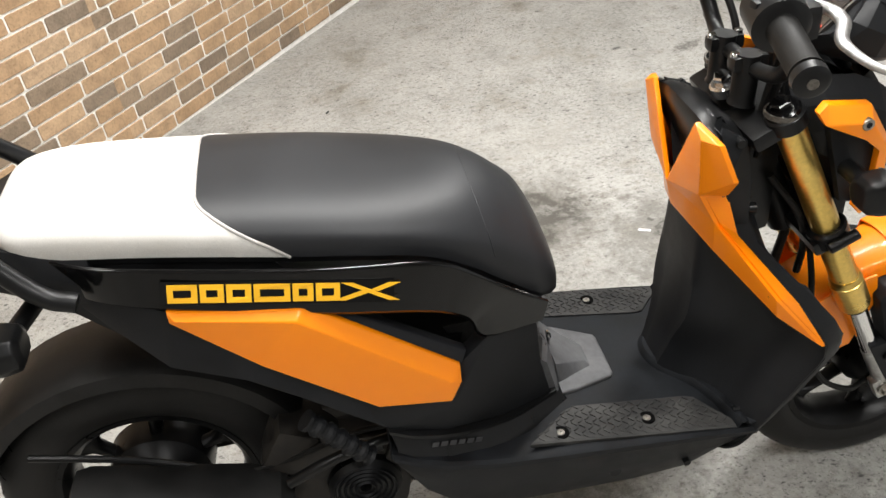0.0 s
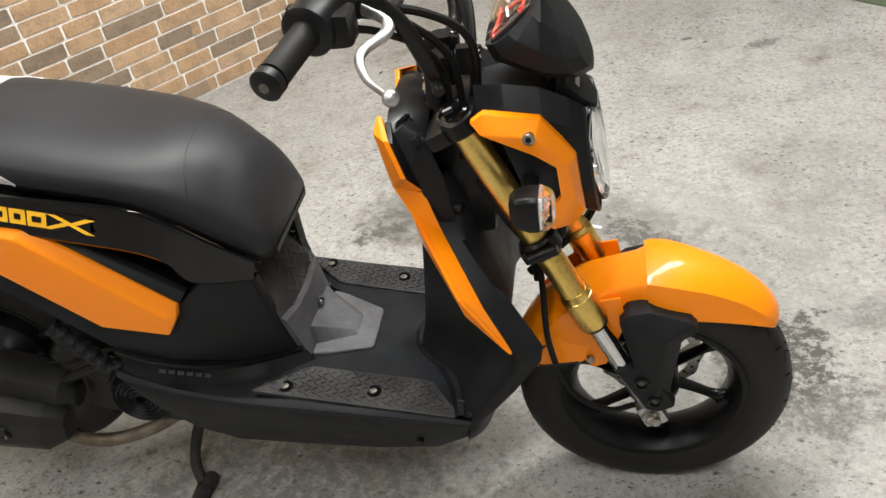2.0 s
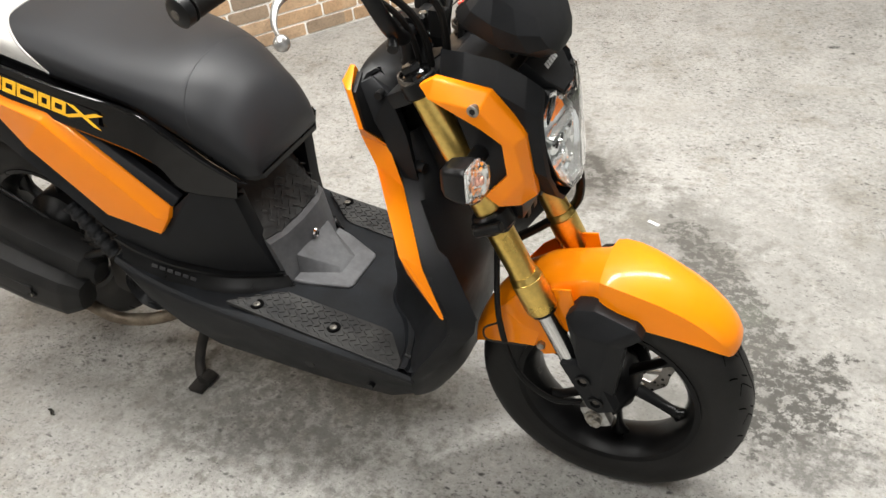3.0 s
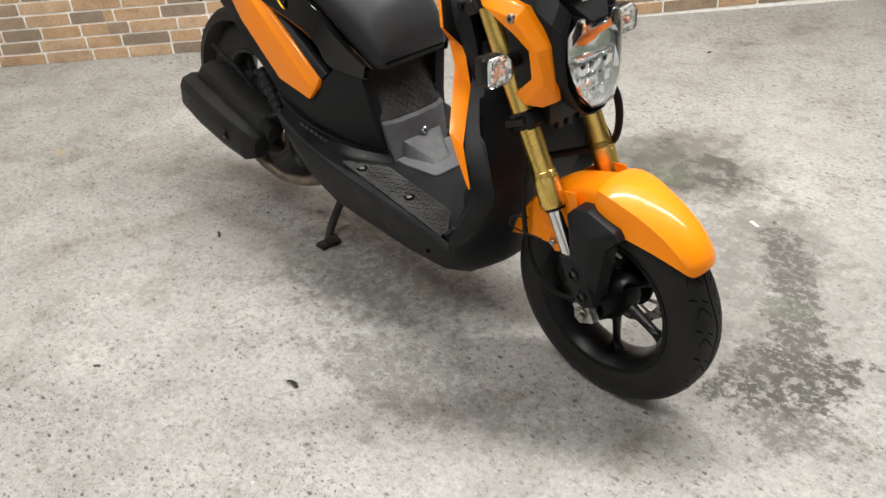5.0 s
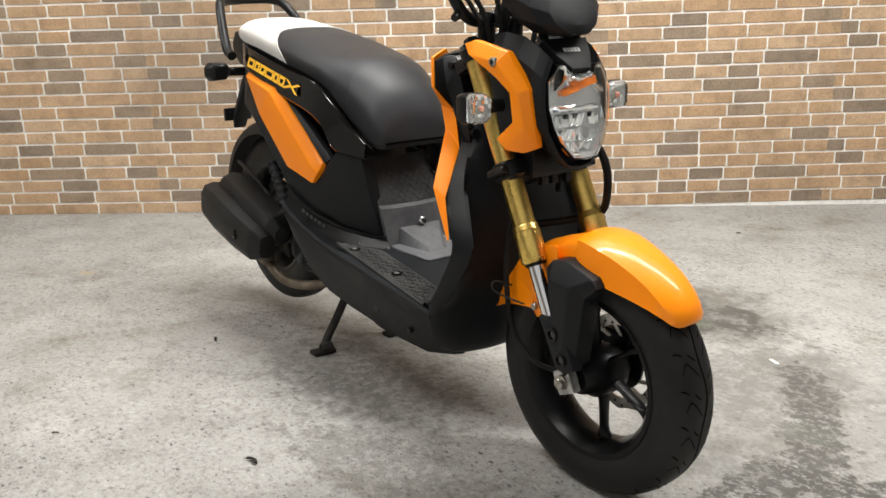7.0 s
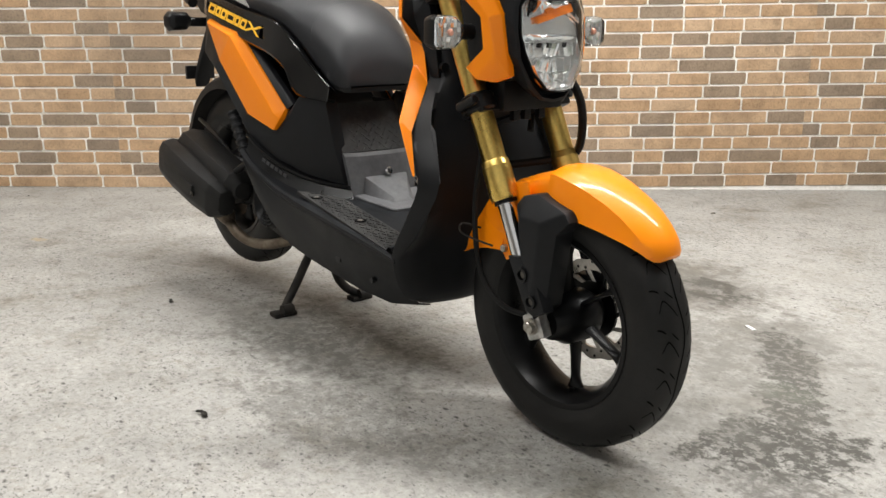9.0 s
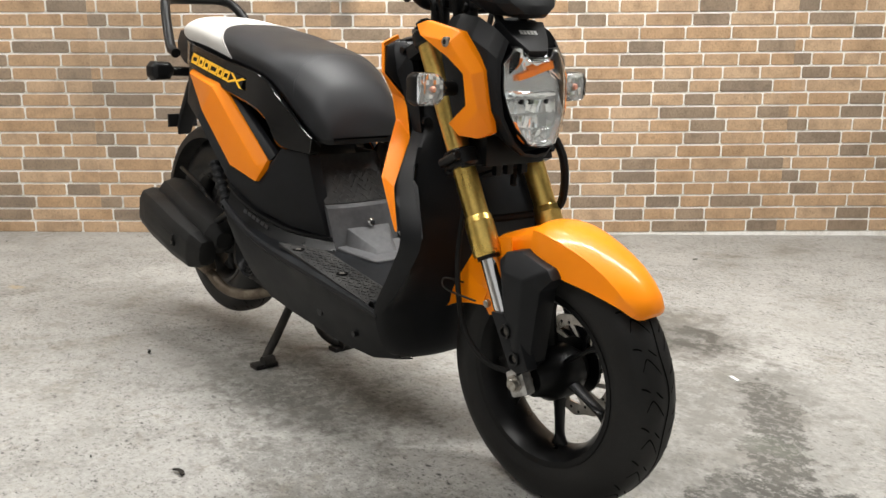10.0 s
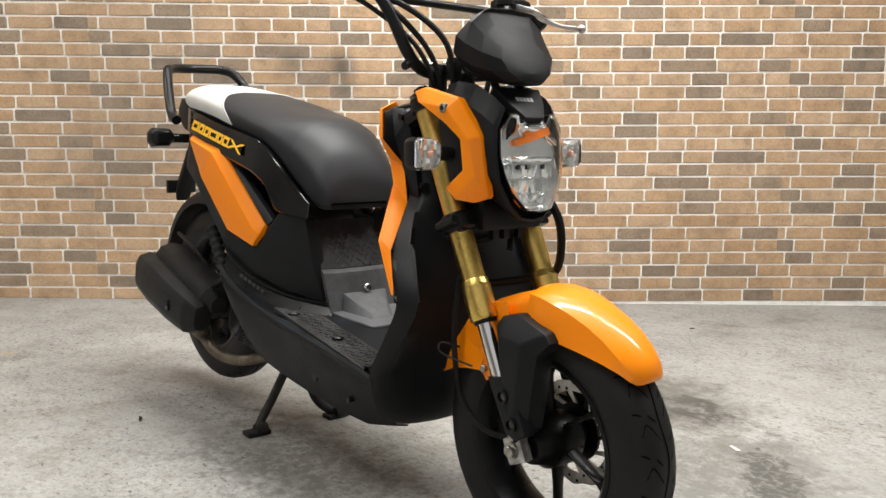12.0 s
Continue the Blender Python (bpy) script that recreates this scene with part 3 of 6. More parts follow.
    # brake disc with its holes
    if disc_y is None:
        return base
    disc = turned([(0.074, disc_y - 0.002), (0.095, disc_y - 0.002), (0.095, disc_y + 0.002), (0.074, disc_y + 0.002)], c, segs=72)
    for v in disc.verts:
        flat = Vector((v.co.x - c.x, 0, v.co.z - c.z))
        if flat.length > 0.09:
            grow = 1 + 0.026 * math.cos(12 * math.atan2(flat.z, flat.x))
            v.co = Vector((c.x + flat.x * grow, v.co.y, c.z + flat.z * grow))
    d = sp("brake_disc", disc, DISC, base, "drilled steel brake disc")
    for k in range(12):
        a = 2 * math.pi * k / 12
        ring = []
        for r, turn in ((0.050, -0.10), (0.050, 0.06), (0.078, 0.34), (0.078, 0.20)):
            ring.append(Vector((r * math.cos(a + turn), 0, r * math.sin(a + turn))))
        bm = loft([[c + p + Vector((0, disc_y - 0.0018, 0)) for p in ring], [c + p + Vector((0, disc_y + 0.0018, 0)) for p in ring]], True, True)
        sp("disc_arm", bm, DISC, d)
    bm = bmesh.new()
    for k in range(30):
        a = 2 * math.pi * k / 30
        r = 0.0785 + 0.0055 * (k % 3)
        p = c + Vector((r * math.cos(a), disc_y, r * math.sin(a)))
        rod(p + Vector((0, -0.0026, 0)), p + Vector((0, 0.0026, 0)), 0.0030, 8, bm)
    sp("disc_hole", bm, SATIN, d)
    carrier = turned([(0.030, disc_y - 0.004), (0.053, disc_y - 0.003), (0.053, disc_y + 0.003), (0.030, disc_y + 0.004)], c, segs=40)
    sp("disc_carrier", carrier, RIM, d)
    return base


front_wheel = wheel("front_wheel", FRONT, 0.2360, 0.053, 0.156, 6, radians(-82), 0.060, "black six-spoke alloy front wheel")
rear_wheel = wheel("rear_wheel", REAR, 0.252, 0.058, 0.158, 6, radians(20), None, "black six-spoke alloy rear wheel", 1.8)

# fork
FORK_Y = {-1: -0.094, 1: 0.080}
for side in (-1, 1):
    y = FORK_Y[side]
    tube_part = sp("fork_tube", tube([fork_at(0.815, y), fork_at(0.500, y), fork_at(0.497, y), fork_at(0.447, y), fork_at(0.442, y)], [0.0215, 0.0215, 0.0260, 0.0260, 0.0240], 32), GOLD,
                   None, "gold anodised upper fork tube")
    bm = tube([fork_at(0.508, y), fork_at(0.505, y), fork_at(0.494, y), fork_at(0.491, y)], [0.0225, 0.0245, 0.0245, 0.0262], 32)
    sp("fork_ridge", bm, GOLD, tube_part)
    sp("dust_seal", rod(fork_at(0.445, y), fork_at(0.436, y), 0.0205, 24), SATIN, tube_part)
    sp("fork_slider", rod(fork_at(0.45, y), fork_at(0.33, y), 0.0160, 24), CHROME, None, "polished chrome fork slider")
    bm = tube([fork_at(0.336, y), fork_at(0.330, y), fork_at(0.26, y), fork_at(0.236, y)], [0.0150, 0.0165, 0.0160, 0.0140], 24)
    lower = sp("fork_leg", bm, SILVER, None, "bare aluminium fork lower leg")
    bm = soften(box(0, 0, 0, 0.042, 0.022, 0.048), 0.008)
    bm.transform(Matrix.Translation(FRONT + Vector((-0.004, 0.0135 + y + 0.004 * side, 0.000))) @ pose(0, 0, 0, 0, -25, 0))
    lug = sp("axle_lug", bm, SILVER, lower, "bare cast aluminium axle lug")
    nut = Vector((FRONT.x - 0.006, y + 0.012 * side, FRONT.z))
    bm = rod(nut, nut + Vector((0, 0.016 * side, 0)), 0.0105, 6, bev=0.002)
    rod(nut, nut + Vector((0, 0.008 * side, 0)), 0.0150, 20, bm)
    sp("axle_nut", bm, BOLT, lug)
    # black cover in front of the leg
    o = 0.100 * side
    vs = [(1.203, 0.104, 0.443), (1.217, 0.102, 0.460), (1.250, 0.102, 0.467), (1.314, 0.104, 0.447), (1.326, 0.106, 0.432), (1.300, 0.106, 0.408), (1.282, 0.106, 0.275), (1.262, 0.114, 0.250),
          (1.212, 0.114, 0.342), (1.228, 0.116, 0.356), (1.226, 0.122, 0.428), (1.276, 0.123, 0.424), (1.264, 0.122, 0.300)]
    inset = 0.026 if side > 0 else 0.0
    vs = [(x, (y - inset) * side, z) for x, y, z in vs]
    bm = plate(vs, [(0, 1, 10), (1, 2, 11, 10), (2, 3, 11), (3, 4, 5, 11), (5, 6, 12, 11), (6, 7, 12), (7, 8, 9, 12), (9, 0, 10), (9, 10, 11, 12)], (0, -0.042 * side, 0), 0.004)
    cover = sp("fork_cover", bm, MATTE, None, "matt black fork cover")
    vs = [(1.196, 0.116, 0.352), (1.226, 0.117, 0.356), (1.270, 0.119, 0.318), (1.292, 0.119, 0.272), (1.266, 0.118, 0.258), (1.246, 0.117, 0.262)]
    vs = [(x, (q - inset) * side, z) for x, q, z in vs]
    sp("cover_bracket", plate(vs, [(0, 1, 2, 3, 4, 5)], (0.004, -0.022 * side, 0), 0.004), MATTE, cover)
    for x, z in ((1.252, 0.327), (1.274, 0.284)):
        bm = turned([(0.0085, 0.1235 * side), (0.0125, 0.1235 * side), (0.0130, 0.110 * side), (0.0085, 0.110 * side)], (x - 0.014, 0, z), "y", 20)
        hole = sp("bolt_recess", bm, SATIN, cover)
        sp("bolt", rod((x - 0.014, 0.110 * side, z), (x - 0.014, 0.1190 * side, z), 0.0070, 6, bev=0.001), DULL_BOLT, hole)
sp("front_axle", rod(FRONT + Vector((0, -0.11, 0)), FRONT + Vector((0, 0.11, 0)), 0.009, 16), BOLT)
# caliper on the left leg
bm = soften(box(1.205, 0.082, 0.262, 0.075, 0.050, 0.060), 0.010)
sp("brake_caliper", bm, RIM, None, "black brake caliper")

# front fender
def fender_ring(a, r, half, skirt, crown):
    """An arch from the right lower edge over the crown to the left one, with a crease on each shoulder."""
    out = Vector((math.cos(a), 0, math.sin(a)))
    pts = []
    for k in range(25):
        f = (k - 12) / 12
        s = abs(f)
        if s <= 0.67:
            g = s / 0.67
            y, d = half * 0.84 * g, crown * g**2.2
        else:
            g = (s - 0.67) / 0.33
            y, d = half * (0.84 + 0.16 * g), crown + (skirt - crown) * g
        pts.append(FRONT + out * (r - d) + Vector((0, math.copysign(y, f), 0)))
    return pts


rows = []
for deg, r, half, skirt, crown in ((37.4, 0.2485, 0.018, 0.004, 0.002), (38.1, 0.2545, 0.033, 0.010, 0.006), (39.8, 0.2600, 0.043, 0.016, 0.010), (44, 0.2655, 0.0530, 0.025, 0.0150),
                                   (50, 0.2685, 0.0580, 0.039, 0.0165), (57, 0.2695, 0.0620, 0.051, 0.0165), (64, 0.2702, 0.0655, 0.060, 0.0170), (72, 0.2716, 0.0695, 0.067, 0.0172), (79, 0.2732, 0.0740, 0.0740, 0.0160),
                                   (85, 0.2748, 0.0760, 0.078, 0.0140), (90, 0.2758, 0.0740, 0.078, 0.0125), (93, 0.2745, 0.0690, 0.074, 0.0115)):
    rows.append(fender_ring(radians(deg), r, half, skirt, crown))
fender = sp("front_fender", sheet(rows, 0.003), ORANGE, None, "glossy orange front fender", 24)
rows = []
for deg, r, half, skirt, crown in ((92, 0.2720, 0.066, 0.072, 0.016), (96, 0.2660, 0.058, 0.064, 0.014), (102, 0.2630, 0.057, 0.056, 0.013), (109, 0.2620, 0.060, 0.055, 0.014), (118, 0.264, 0.064, 0.060, 0.014), (128, 0.262, 0.068, 0.085, 0.014),
                                   (137, 0.260, 0.072, 0.100, 0.014), (146, 0.258, 0.072, 0.070, 0.014), (154, 0.257, 0.070, 0.040, 0.013), (160, 0.256, 0.064, 0.016, 0.012)):
    rows.append(fender_ring(radians(deg), r, half, skirt, crown))
tail = sp("fender_tail", sheet(rows, 0.003), ORANGE, fender, "", 50)
for side in (-1, 1):
    # the flap that is bolted to the fork leg
    vs = [(1.075, 0.074, 0.395), (1.110, 0.078, 0.440), (1.150, 0.082, 0.470), (1.205, 0.082, 0.480), (1.215, 0.082, 0.430), (1.182, 0.084, 0.338), (1.160, 0.084, 0.330),
          (1.138, 0.082, 0.352), (1.120, 0.079, 0.380), (1.085, 0.074, 0.372), (1.062, 0.070, 0.345), (1.062, 0.070, 0.362)]
    vs = [(x, y * side - (0.006 if side > 0 else 0.0), z) for x, y, z in vs]
    flap = sp("fender_flap", plate(vs, [(0, 1, 2, 3, 4, 5, 6, 7, 8, 9, 10, 11)], (0, -0.004 * side, 0), 0.0015), ORANGE, fender)
    b = sp("bolt", rod((1.156, 0.080 * side, 0.351), (1.156, 0.0905 * side, 0.351), 0.0075, 6, bev=0.001), BOLT, flap)

# steering head: clamps, cap nuts, risers, bars
bm = soften(box(-0.012, 0, 0, 0.080, 0.215, 0.026), 0.010)
bm.transform(Matrix.Translation(fork_at(0.806, 0, -0.004)) @ pose(0, 0, 0, 0, -25, 0))
for side in (-1, 1):
    rod(fork_at(0.824, 0.094 * side), fork_at(0.800, 0.094 * side), 0.0275, 28, bm, 0.003)
clamp = sp("top_clamp", bm, SATIN, None, "black upper fork clamp")
for side in (-1, 1):
    bm = rod(fork_at(0.832, 0.094 * side), fork_at(0.818, 0.094 * side), 0.0245, 28, bev=0.003)
    rod(fork_at(0.842, 0.094 * side), fork_at(0.830, 0.094 * side), 0.0150, 6, bm, 0.002)
    cap = sp("fork_cap", bm, GLOSS, clamp, "round black fork cap nut")
    sp("cap_ring", turned([(0.0235, -0.0035), (0.0262, -0.0035), (0.0262, 0.0035), (0.0235, 0.0035)], fork_at(0.8235, 0.094 * side), "z", 28), DULL_BOLT, cap)
bm = rod((0.949, 0.0, 0.815), (0.942, 0.0, 0.834), 0.021, 28, None, 0.003)
rod((0.944, 0.0, 0.832), (0.939, 0.0, 0.846), 0.0145, 6, bm, 0.0025)
sp("stem_nut", bm, CHROME, clamp, "bright steering stem nut")
bm = soften(box(0, 0, 0, 0.060, 0.225, 0.026), 0.008)
bm.transform(Matrix.Translation(fork_at(0.596, 0, -0.004)) @ pose(0, 0, 0, 0, -25, 0))
for side in (-1, 1):
    rod(fork_at(0.618, FORK_Y[side]), fork_at(0.588, FORK_Y[side]), 0.0305, 28, bm, 0.004)
    p = fork_at(0.603, FORK_Y[side] + 0.033 * side)
    rod(p + LEAD * -0.018, p + LEAD * 0.030, 0.0088, 12, bm, 0.002)
sp("lower_clamp", bm, SATIN, None, "black lower fork clamp with pinch bolts")
sp("steering_stem", rod(fork_at(0.82, 0, -0.03), fork_at(0.58, 0, -0.03), 0.026, 24), SATIN)

BAR = [(0.845, -0.352, 1.012), (0.868, -0.235, 1.030), (0.912, -0.180, 1.026), (0.945, -0.152, 0.985), (0.966, -0.122, 0.910), (0.968, -0.094, 0.880), (0.960, -0.055, 0.872), (0.957, 0.0, 0.872)]
BAR += [(x, -y, z) for x, y, z in reversed(BAR[:-1])]
handlebar = sp("handlebar", tube(BAR, 0.0112, 14, 6), SATIN, None, "black tubular handlebar")
sp("cross_brace", rod((0.938, -0.155, 1.003), (0.938, 0.155, 1.003), 0.0080, 14), SATIN, handlebar, "thin black handlebar brace")
for side in (-1, 1):
    sp("bar_knob", tube([(0.970, 0.120 * side, 0.890), (0.974, 0.128 * side, 0.882), (0.976, 0.133 * side, 0.880)], [0.006, 0.0085, 0.0075], 12), SATIN, handlebar)
    bm = tube([(0.953, 0.036 * side, 0.815), (0.954, 0.036 * side, 0.822), (0.955, 0.036 * side, 0.866), (0.956, 0.036 * side, 0.890)], [0.020, 0.018, 0.018, 0.0175], 20)
    box(0.956, 0.036 * side, 0.878, 0.052, 0.024, 0.022, bm, None, 0.008)
    riser = sp("bar_riser", bm, SATIN, handlebar, "black handlebar riser")
    for x in (0.936, 0.976):
        sp("bolt", rod((x, 0.036 * side, 0.886), (x, 0.036 * side, 0.8935), 0.0062, 14, bev=0.0012), CHROME, riser)
    # grip with its ribs, and the bar end
    a, b = Vector((0.846, 0.345 * side, 1.014)), Vector((0.864, 0.258 * side, 1.026))
    pts, rad = [], []
    for k in range(41):
        f = k / 40
        pts.append(a.lerp(b, f))
        rad.append(0.0185 if f in (0, 1) else 0.0205 if f > 0.93 else 0.0168 + (0.0004 if k % 2 else 0.0))
    grip = sp("grip", tube(pts, rad, 20), RUBBER, handlebar, "black ribbed rubber grip")
    w = (a - b).normalized()
    bm = tube([a + w * 0.000, a + w * 0.004, a + w * 0.015, a + w * 0.018], [0.013, 0.0185, 0.0185, 0.014], 20)
    end = sp("bar_end", bm, SATIN, handlebar)
    sp("bar_end_screw", rod(a + w * 0.017, a + w * 0.0195, 0.0060, 12), DULL_BOLT, end)
    # switch housing, a rounded drum
    h = b + (b - a).normalized() * 0.024
    v = (b - a).normalized() * 0.030
    bm = tube([h - v, h - v * 0.85, h + v * 0.8, h + v], [0.024, 0.031, 0.031, 0.026], 24)
    box(h.x + 0.018, h.y, h.z - 0.008, 0.05, 0.045, 0.040, bm, None, 0.010)
    house = sp("switch_housing", bm, SATIN, handlebar, "black rounded switch housing")
    box_bm = box(h.x - 0.022, h.y + 0.004 * side, h.z + 0.016, 0.014, 0.016, 0.010, None, None, 0.003)
    sp("switch_button", box_bm, MATTE, house)
    # lever
    p = Vector((0.905, 0.195 * side, 1.026))
    path = [p, Vector((0.922, 0.204 * side, 1.022)), Vector((0.944, 0.218 * side, 1.016)), Vector((0.947, 0.240 * side, 1.010)), Vector((0.928, 0.270 * side, 1.006)), Vector((0.926, 0.292 * side, 1.002)),
            Vector((0.940, 0.322 * side, 0.993)), Vector((0.970, 0.354 * side, 0.988))]
    sm = smooth_path(path, 5)
    rings = []
    for k, q in enumerate(sm):
        f = k / (len(sm) - 1)
        rw = 0.0100 - 0.0048 * f
        rings.append([q + Vector((rw * math.cos(t), rw * 0.35 * math.cos(t) * side, rw * 0.75 * math.sin(t))) for t in [2 * math.pi * s / 12 for s in range(12)]])
    bm = loft(rings)
    e = bmesh.new()
    bmesh.ops.create_uvsphere(e, u_segments=16, v_segments=10, radius=0.0095)
    e.transform(Matrix.Translation(sm[-1]))
    merge(bm, e)
    sp("brake_lever", bm, SILVER, handlebar, "silver cast brake lever with ball end", 60)
    bm = soften(box(p.x - 0.004, p.y - 0.012 * side, p.z - 0.002, 0.045, 0.034, 0.024), 0.006)
    br = sp("lever_bracket", bm, SATIN, handlebar)
    sp("bolt", rod((0.914, 0.186 * side, 1.036), (0.914, 0.186 * side, 1.041), 0.0075, 14, bev=0.001), BOLT, br)
    # mirror stem in its rubber boot
    bm = tube([(0.917, 0.172 * side, 1.024), (0.915, 0.172 * side, 1.074), (0.915, 0.172 * side, 1.086)], [0.019, 0.0175, 0.013], 18)
    boot = sp("mirror_boot", bm, RUBBER, handlebar, "black rubber mirror mount boot")
    sp("mirror_stem", rod((0.915, 0.172 * side, 1.07), (0.910, 0.178 * side, 1.155), 0.0085, 14, None, 0.002), SATIN, boot)

# cables and hoses
CABLES = [
    ([(0.905, -0.185, 1.015), (0.950, -0.150, 0.985), (0.985, -0.085, 0.91), (0.990, -0.055, 0.83), (0.980, -0.05, 0.73)], 0.0055),
    ([(0.885, -0.225, 1.015), (0.925, -0.175, 0.985), (0.965, -0.100, 0.92), (0.975, -0.062, 0.84), (0.965, -0.045, 0.72)], 0.0048),
    ([(0.905, 0.185, 1.015), (0.950, 0.150, 0.985), (0.985, 0.085, 0.91), (0.990, 0.055, 0.83), (0.980, 0.05, 0.73)], 0.0055),
    ([(0.885, 0.225, 1.015), (0.945, 0.120, 0.990), (1.000, 0.030, 0.955), (1.010, -0.030, 0.88), (0.990, -0.030, 0.76)], 0.0048),
    ([(0.900, -0.175, 1.02), (0.965, -0.120, 0.985), (1.010, -0.070, 0.93), (1.015, -0.050, 0.86), (1.000, -0.04, 0.76)], 0.0060),
    ([(1.130, 0.080, 0.660), (1.160, 0.092, 0.605), (1.166, 0.094, 0.545), (1.148, 0.094, 0.503), (1.110, 0.050, 0.490), (1.060, -0.010, 0.480)], 0.0080),
    ([(1.080, -0.050, 0.600), (1.085, -0.085, 0.500), (1.090, -0.100, 0.400), (1.120, -0.108, 0.300), (1.180, -0.110, 0.255), (1.230, -0.085, 0.240)], 0.0052),
    ([(1.000, -0.060, 0.700), (1.040, -0.085, 0.640), (1.075, -0.060, 0.560), (1.075, -0.055, 0.500)], 0.0060),
    ([(1.000, 0.060, 0.700), (1.050, 0.080, 0.640), (1.085, 0.040, 0.545)], 0.0060),
]
for path, r in CABLES:
    sp("cable", tube(path, r, 8, 7), RUBBER, None, "black control cable")
sp("cable_clip", tube([(1.082, -0.075, 0.372), (1.066, -0.108, 0.383), (1.072, -0.120, 0.372), (1.090, -0.112, 0.362), (1.135, -0.095, 0.352)], 0.0019, 8, 5), ENGINE, None, "bent wire cable guide")

# headlight cowl
def cowl_ring(x, top, bottom, half, lean):
    """An angular ring, from the top middle round the right side."""
    pts = [(0.0, top - 0.024), (-0.56 * half, top - 0.022), (-0.70 * half, top), (-0.95 * half, top - 0.036), (-half, top - 0.075), (-0.93 * half, (top + bottom) / 2 - 0.03), (-0.62 * half, bottom + 0.020), (-0.34 * half, bottom), (0.0, bottom - 0.004)]
    pts += [(-y, z) for y, z in reversed(pts[1:-1])]
    return [Vector((x + lean * (z - 0.72), y, z)) for y, z in pts]


rows = [cowl_ring(1.020, 0.850, 0.720, 0.078, -0.10), cowl_ring(1.062, 0.855, 0.680, 0.094, -0.10), cowl_ring(1.112, 0.848, 0.640, 0.096, -0.10), cowl_ring(1.150, 0.828, 0.618, 0.094, -0.10),
        cowl_ring(1.166, 0.814, 0.612, 0.088, -0.10), cowl_ring(1.170, 0.806, 0.618, 0.081, -0.10), cowl_ring(1.150, 0.802, 0.622, 0.076, -0.10)]
cowl = sp("headlight_cowl", soften(loft(rows), 0.0022, 2, 14), MATTE, None, "matt black angular headlight cowl", 16)
# lens outline
LENS_EDGE = [(0.0, 0.781), (-0.027, 0.782), (-0.037, 0.796), (-0.051, 0.799), (-0.076, 0.770), (-0.077, 0.724), (-0.069, 0.690), (-0.058, 0.662), (-0.029, 0.630), (0.0, 0.627)]
LENS_EDGE += [(-y, z) for y, z in reversed(LENS_EDGE[1:-1])]


def lens_ring(scale, ahead):
    cz = 0.715
    out = []
    for y, z in LENS_EDGE:
        yy, zz = y * scale, cz + (z - cz) * scale
        out.append(Vector((1.176 - 0.10 * (zz - 0.72) + ahead - 2.6 * yy * yy, yy, zz)))
    return out


headlight = sp("headlight", loft([lens_ring(1.008, -0.016), lens_ring(1.010, 0.003), lens_ring(0.990, 0.004), lens_ring(0.975, -0.014)], False), SATIN, None, "clear angular headlight with chrome reflector")
bowl = [lens_ring(0.975, 0.001), lens_ring(0.90, -0.008), lens_ring(0.74, -0.015), lens_ring(0.48, -0.019), lens_ring(0.18, -0.020)]
bm = loft(bowl, False)
bm.faces.new([v for v in bm.verts][-len(LENS_EDGE):])
jag = random.Random(3)
sp("reflector", bm, REFLECTOR, headlight, "faceted silver reflector", 20)
# tall mirror facets in three steps at the foot of the lamp, with dark gaps
for z0, tall, room in ((0.638, 0.020, 0.030), (0.660, 0.024, 0.044), (0.686, 0.024, 0.056)):
    y = -room
    while y < room:
        wide = jag.uniform(0.009, 0.017)
        yc, zc = y + wide / 2, z0 + tall / 2
        bm = box(1.162 - 0.10 * (zc - 0.72) - 2.4 * yc * yc, yc, zc, 0.006, wide * 0.90, tall * 0.94, None, pose(0, 0, 0, jag.uniform(-12, 12), jag.uniform(-30, 22), jag.uniform(-30, 30)), 0.0008)
        sp("reflector_facet", bm, REFLECTOR, headlight)
        y += wide
# ledge between the two halves, and the dark bulb shade on it
bm = box(1.160, 0.0, 0.7190, 0.012, 0.100, 0.007, None, pose(0, 0, 0, 0, 24, 0), 0.002)
sp("reflector_step", bm, REFLECTOR, headlight)
for y in (-0.036, -0.016, 0.026):
    sp("lamp_shade", box(1.167, y, 0.7060, 0.004, 0.010, 0.009, None, pose(0, 0, 0, 0, 10, 14), 0.002), SATIN, headlight)
# bright ledge and corners at the top
bm = box(1.166, 0, 0.779, 0.004, 0.052, 0.014, None, pose(0, 0, 0, 0, -38, 0), 0.001)
sp("reflector_ledge", bm, REFLECTOR, headlight)
for side in (-1, 1):
    vs = [(1.166, 0.033, 0.778), (1.168, 0.039, 0.795), (1.166, 0.054, 0.797), (1.158, 0.069, 0.772), (1.160, 0.069, 0.742), (1.152, 0.046, 0.764)]
    vs = [(x, y * side, z) for x, y, z in vs]
    sp("reflector_corner", plate(vs, [(0, 1, 5), (1, 2, 5), (2, 3, 5), (3, 4, 5)], (-0.004, 0, 0), 0.0008), REFLECTOR, headlight)
for y0, z0, y1, z1, tall in ((-0.034, 0.741, 0.000, 0.751, 0.010), (0.004, 0.751, 0.046, 0.763, 0.013), (-0.012, 0.757, 0.002, 0.761, 0.008), (-0.044, 0.760, -0.034, 0.776, 0.009)):
    vs = [(1.160, y0, z0), (1.166, y1, z1), (1.163, y1 - 0.004, z1 + tall), (1.157, y0 - 0.004, z0 + tall)]
    sp("amber_strip", plate(vs, [(0, 1, 2, 3)], (-0.006, 0, 0), 0.0015), AMBER, headlight, "amber position light strip")
vs = [(1.170, -0.0555, 0.672), (1.174, -0.0465, 0.645), (1.176, -0.034, 0.634), (1.176, -0.034, 0.637), (1.172, -0.052, 0.672)]
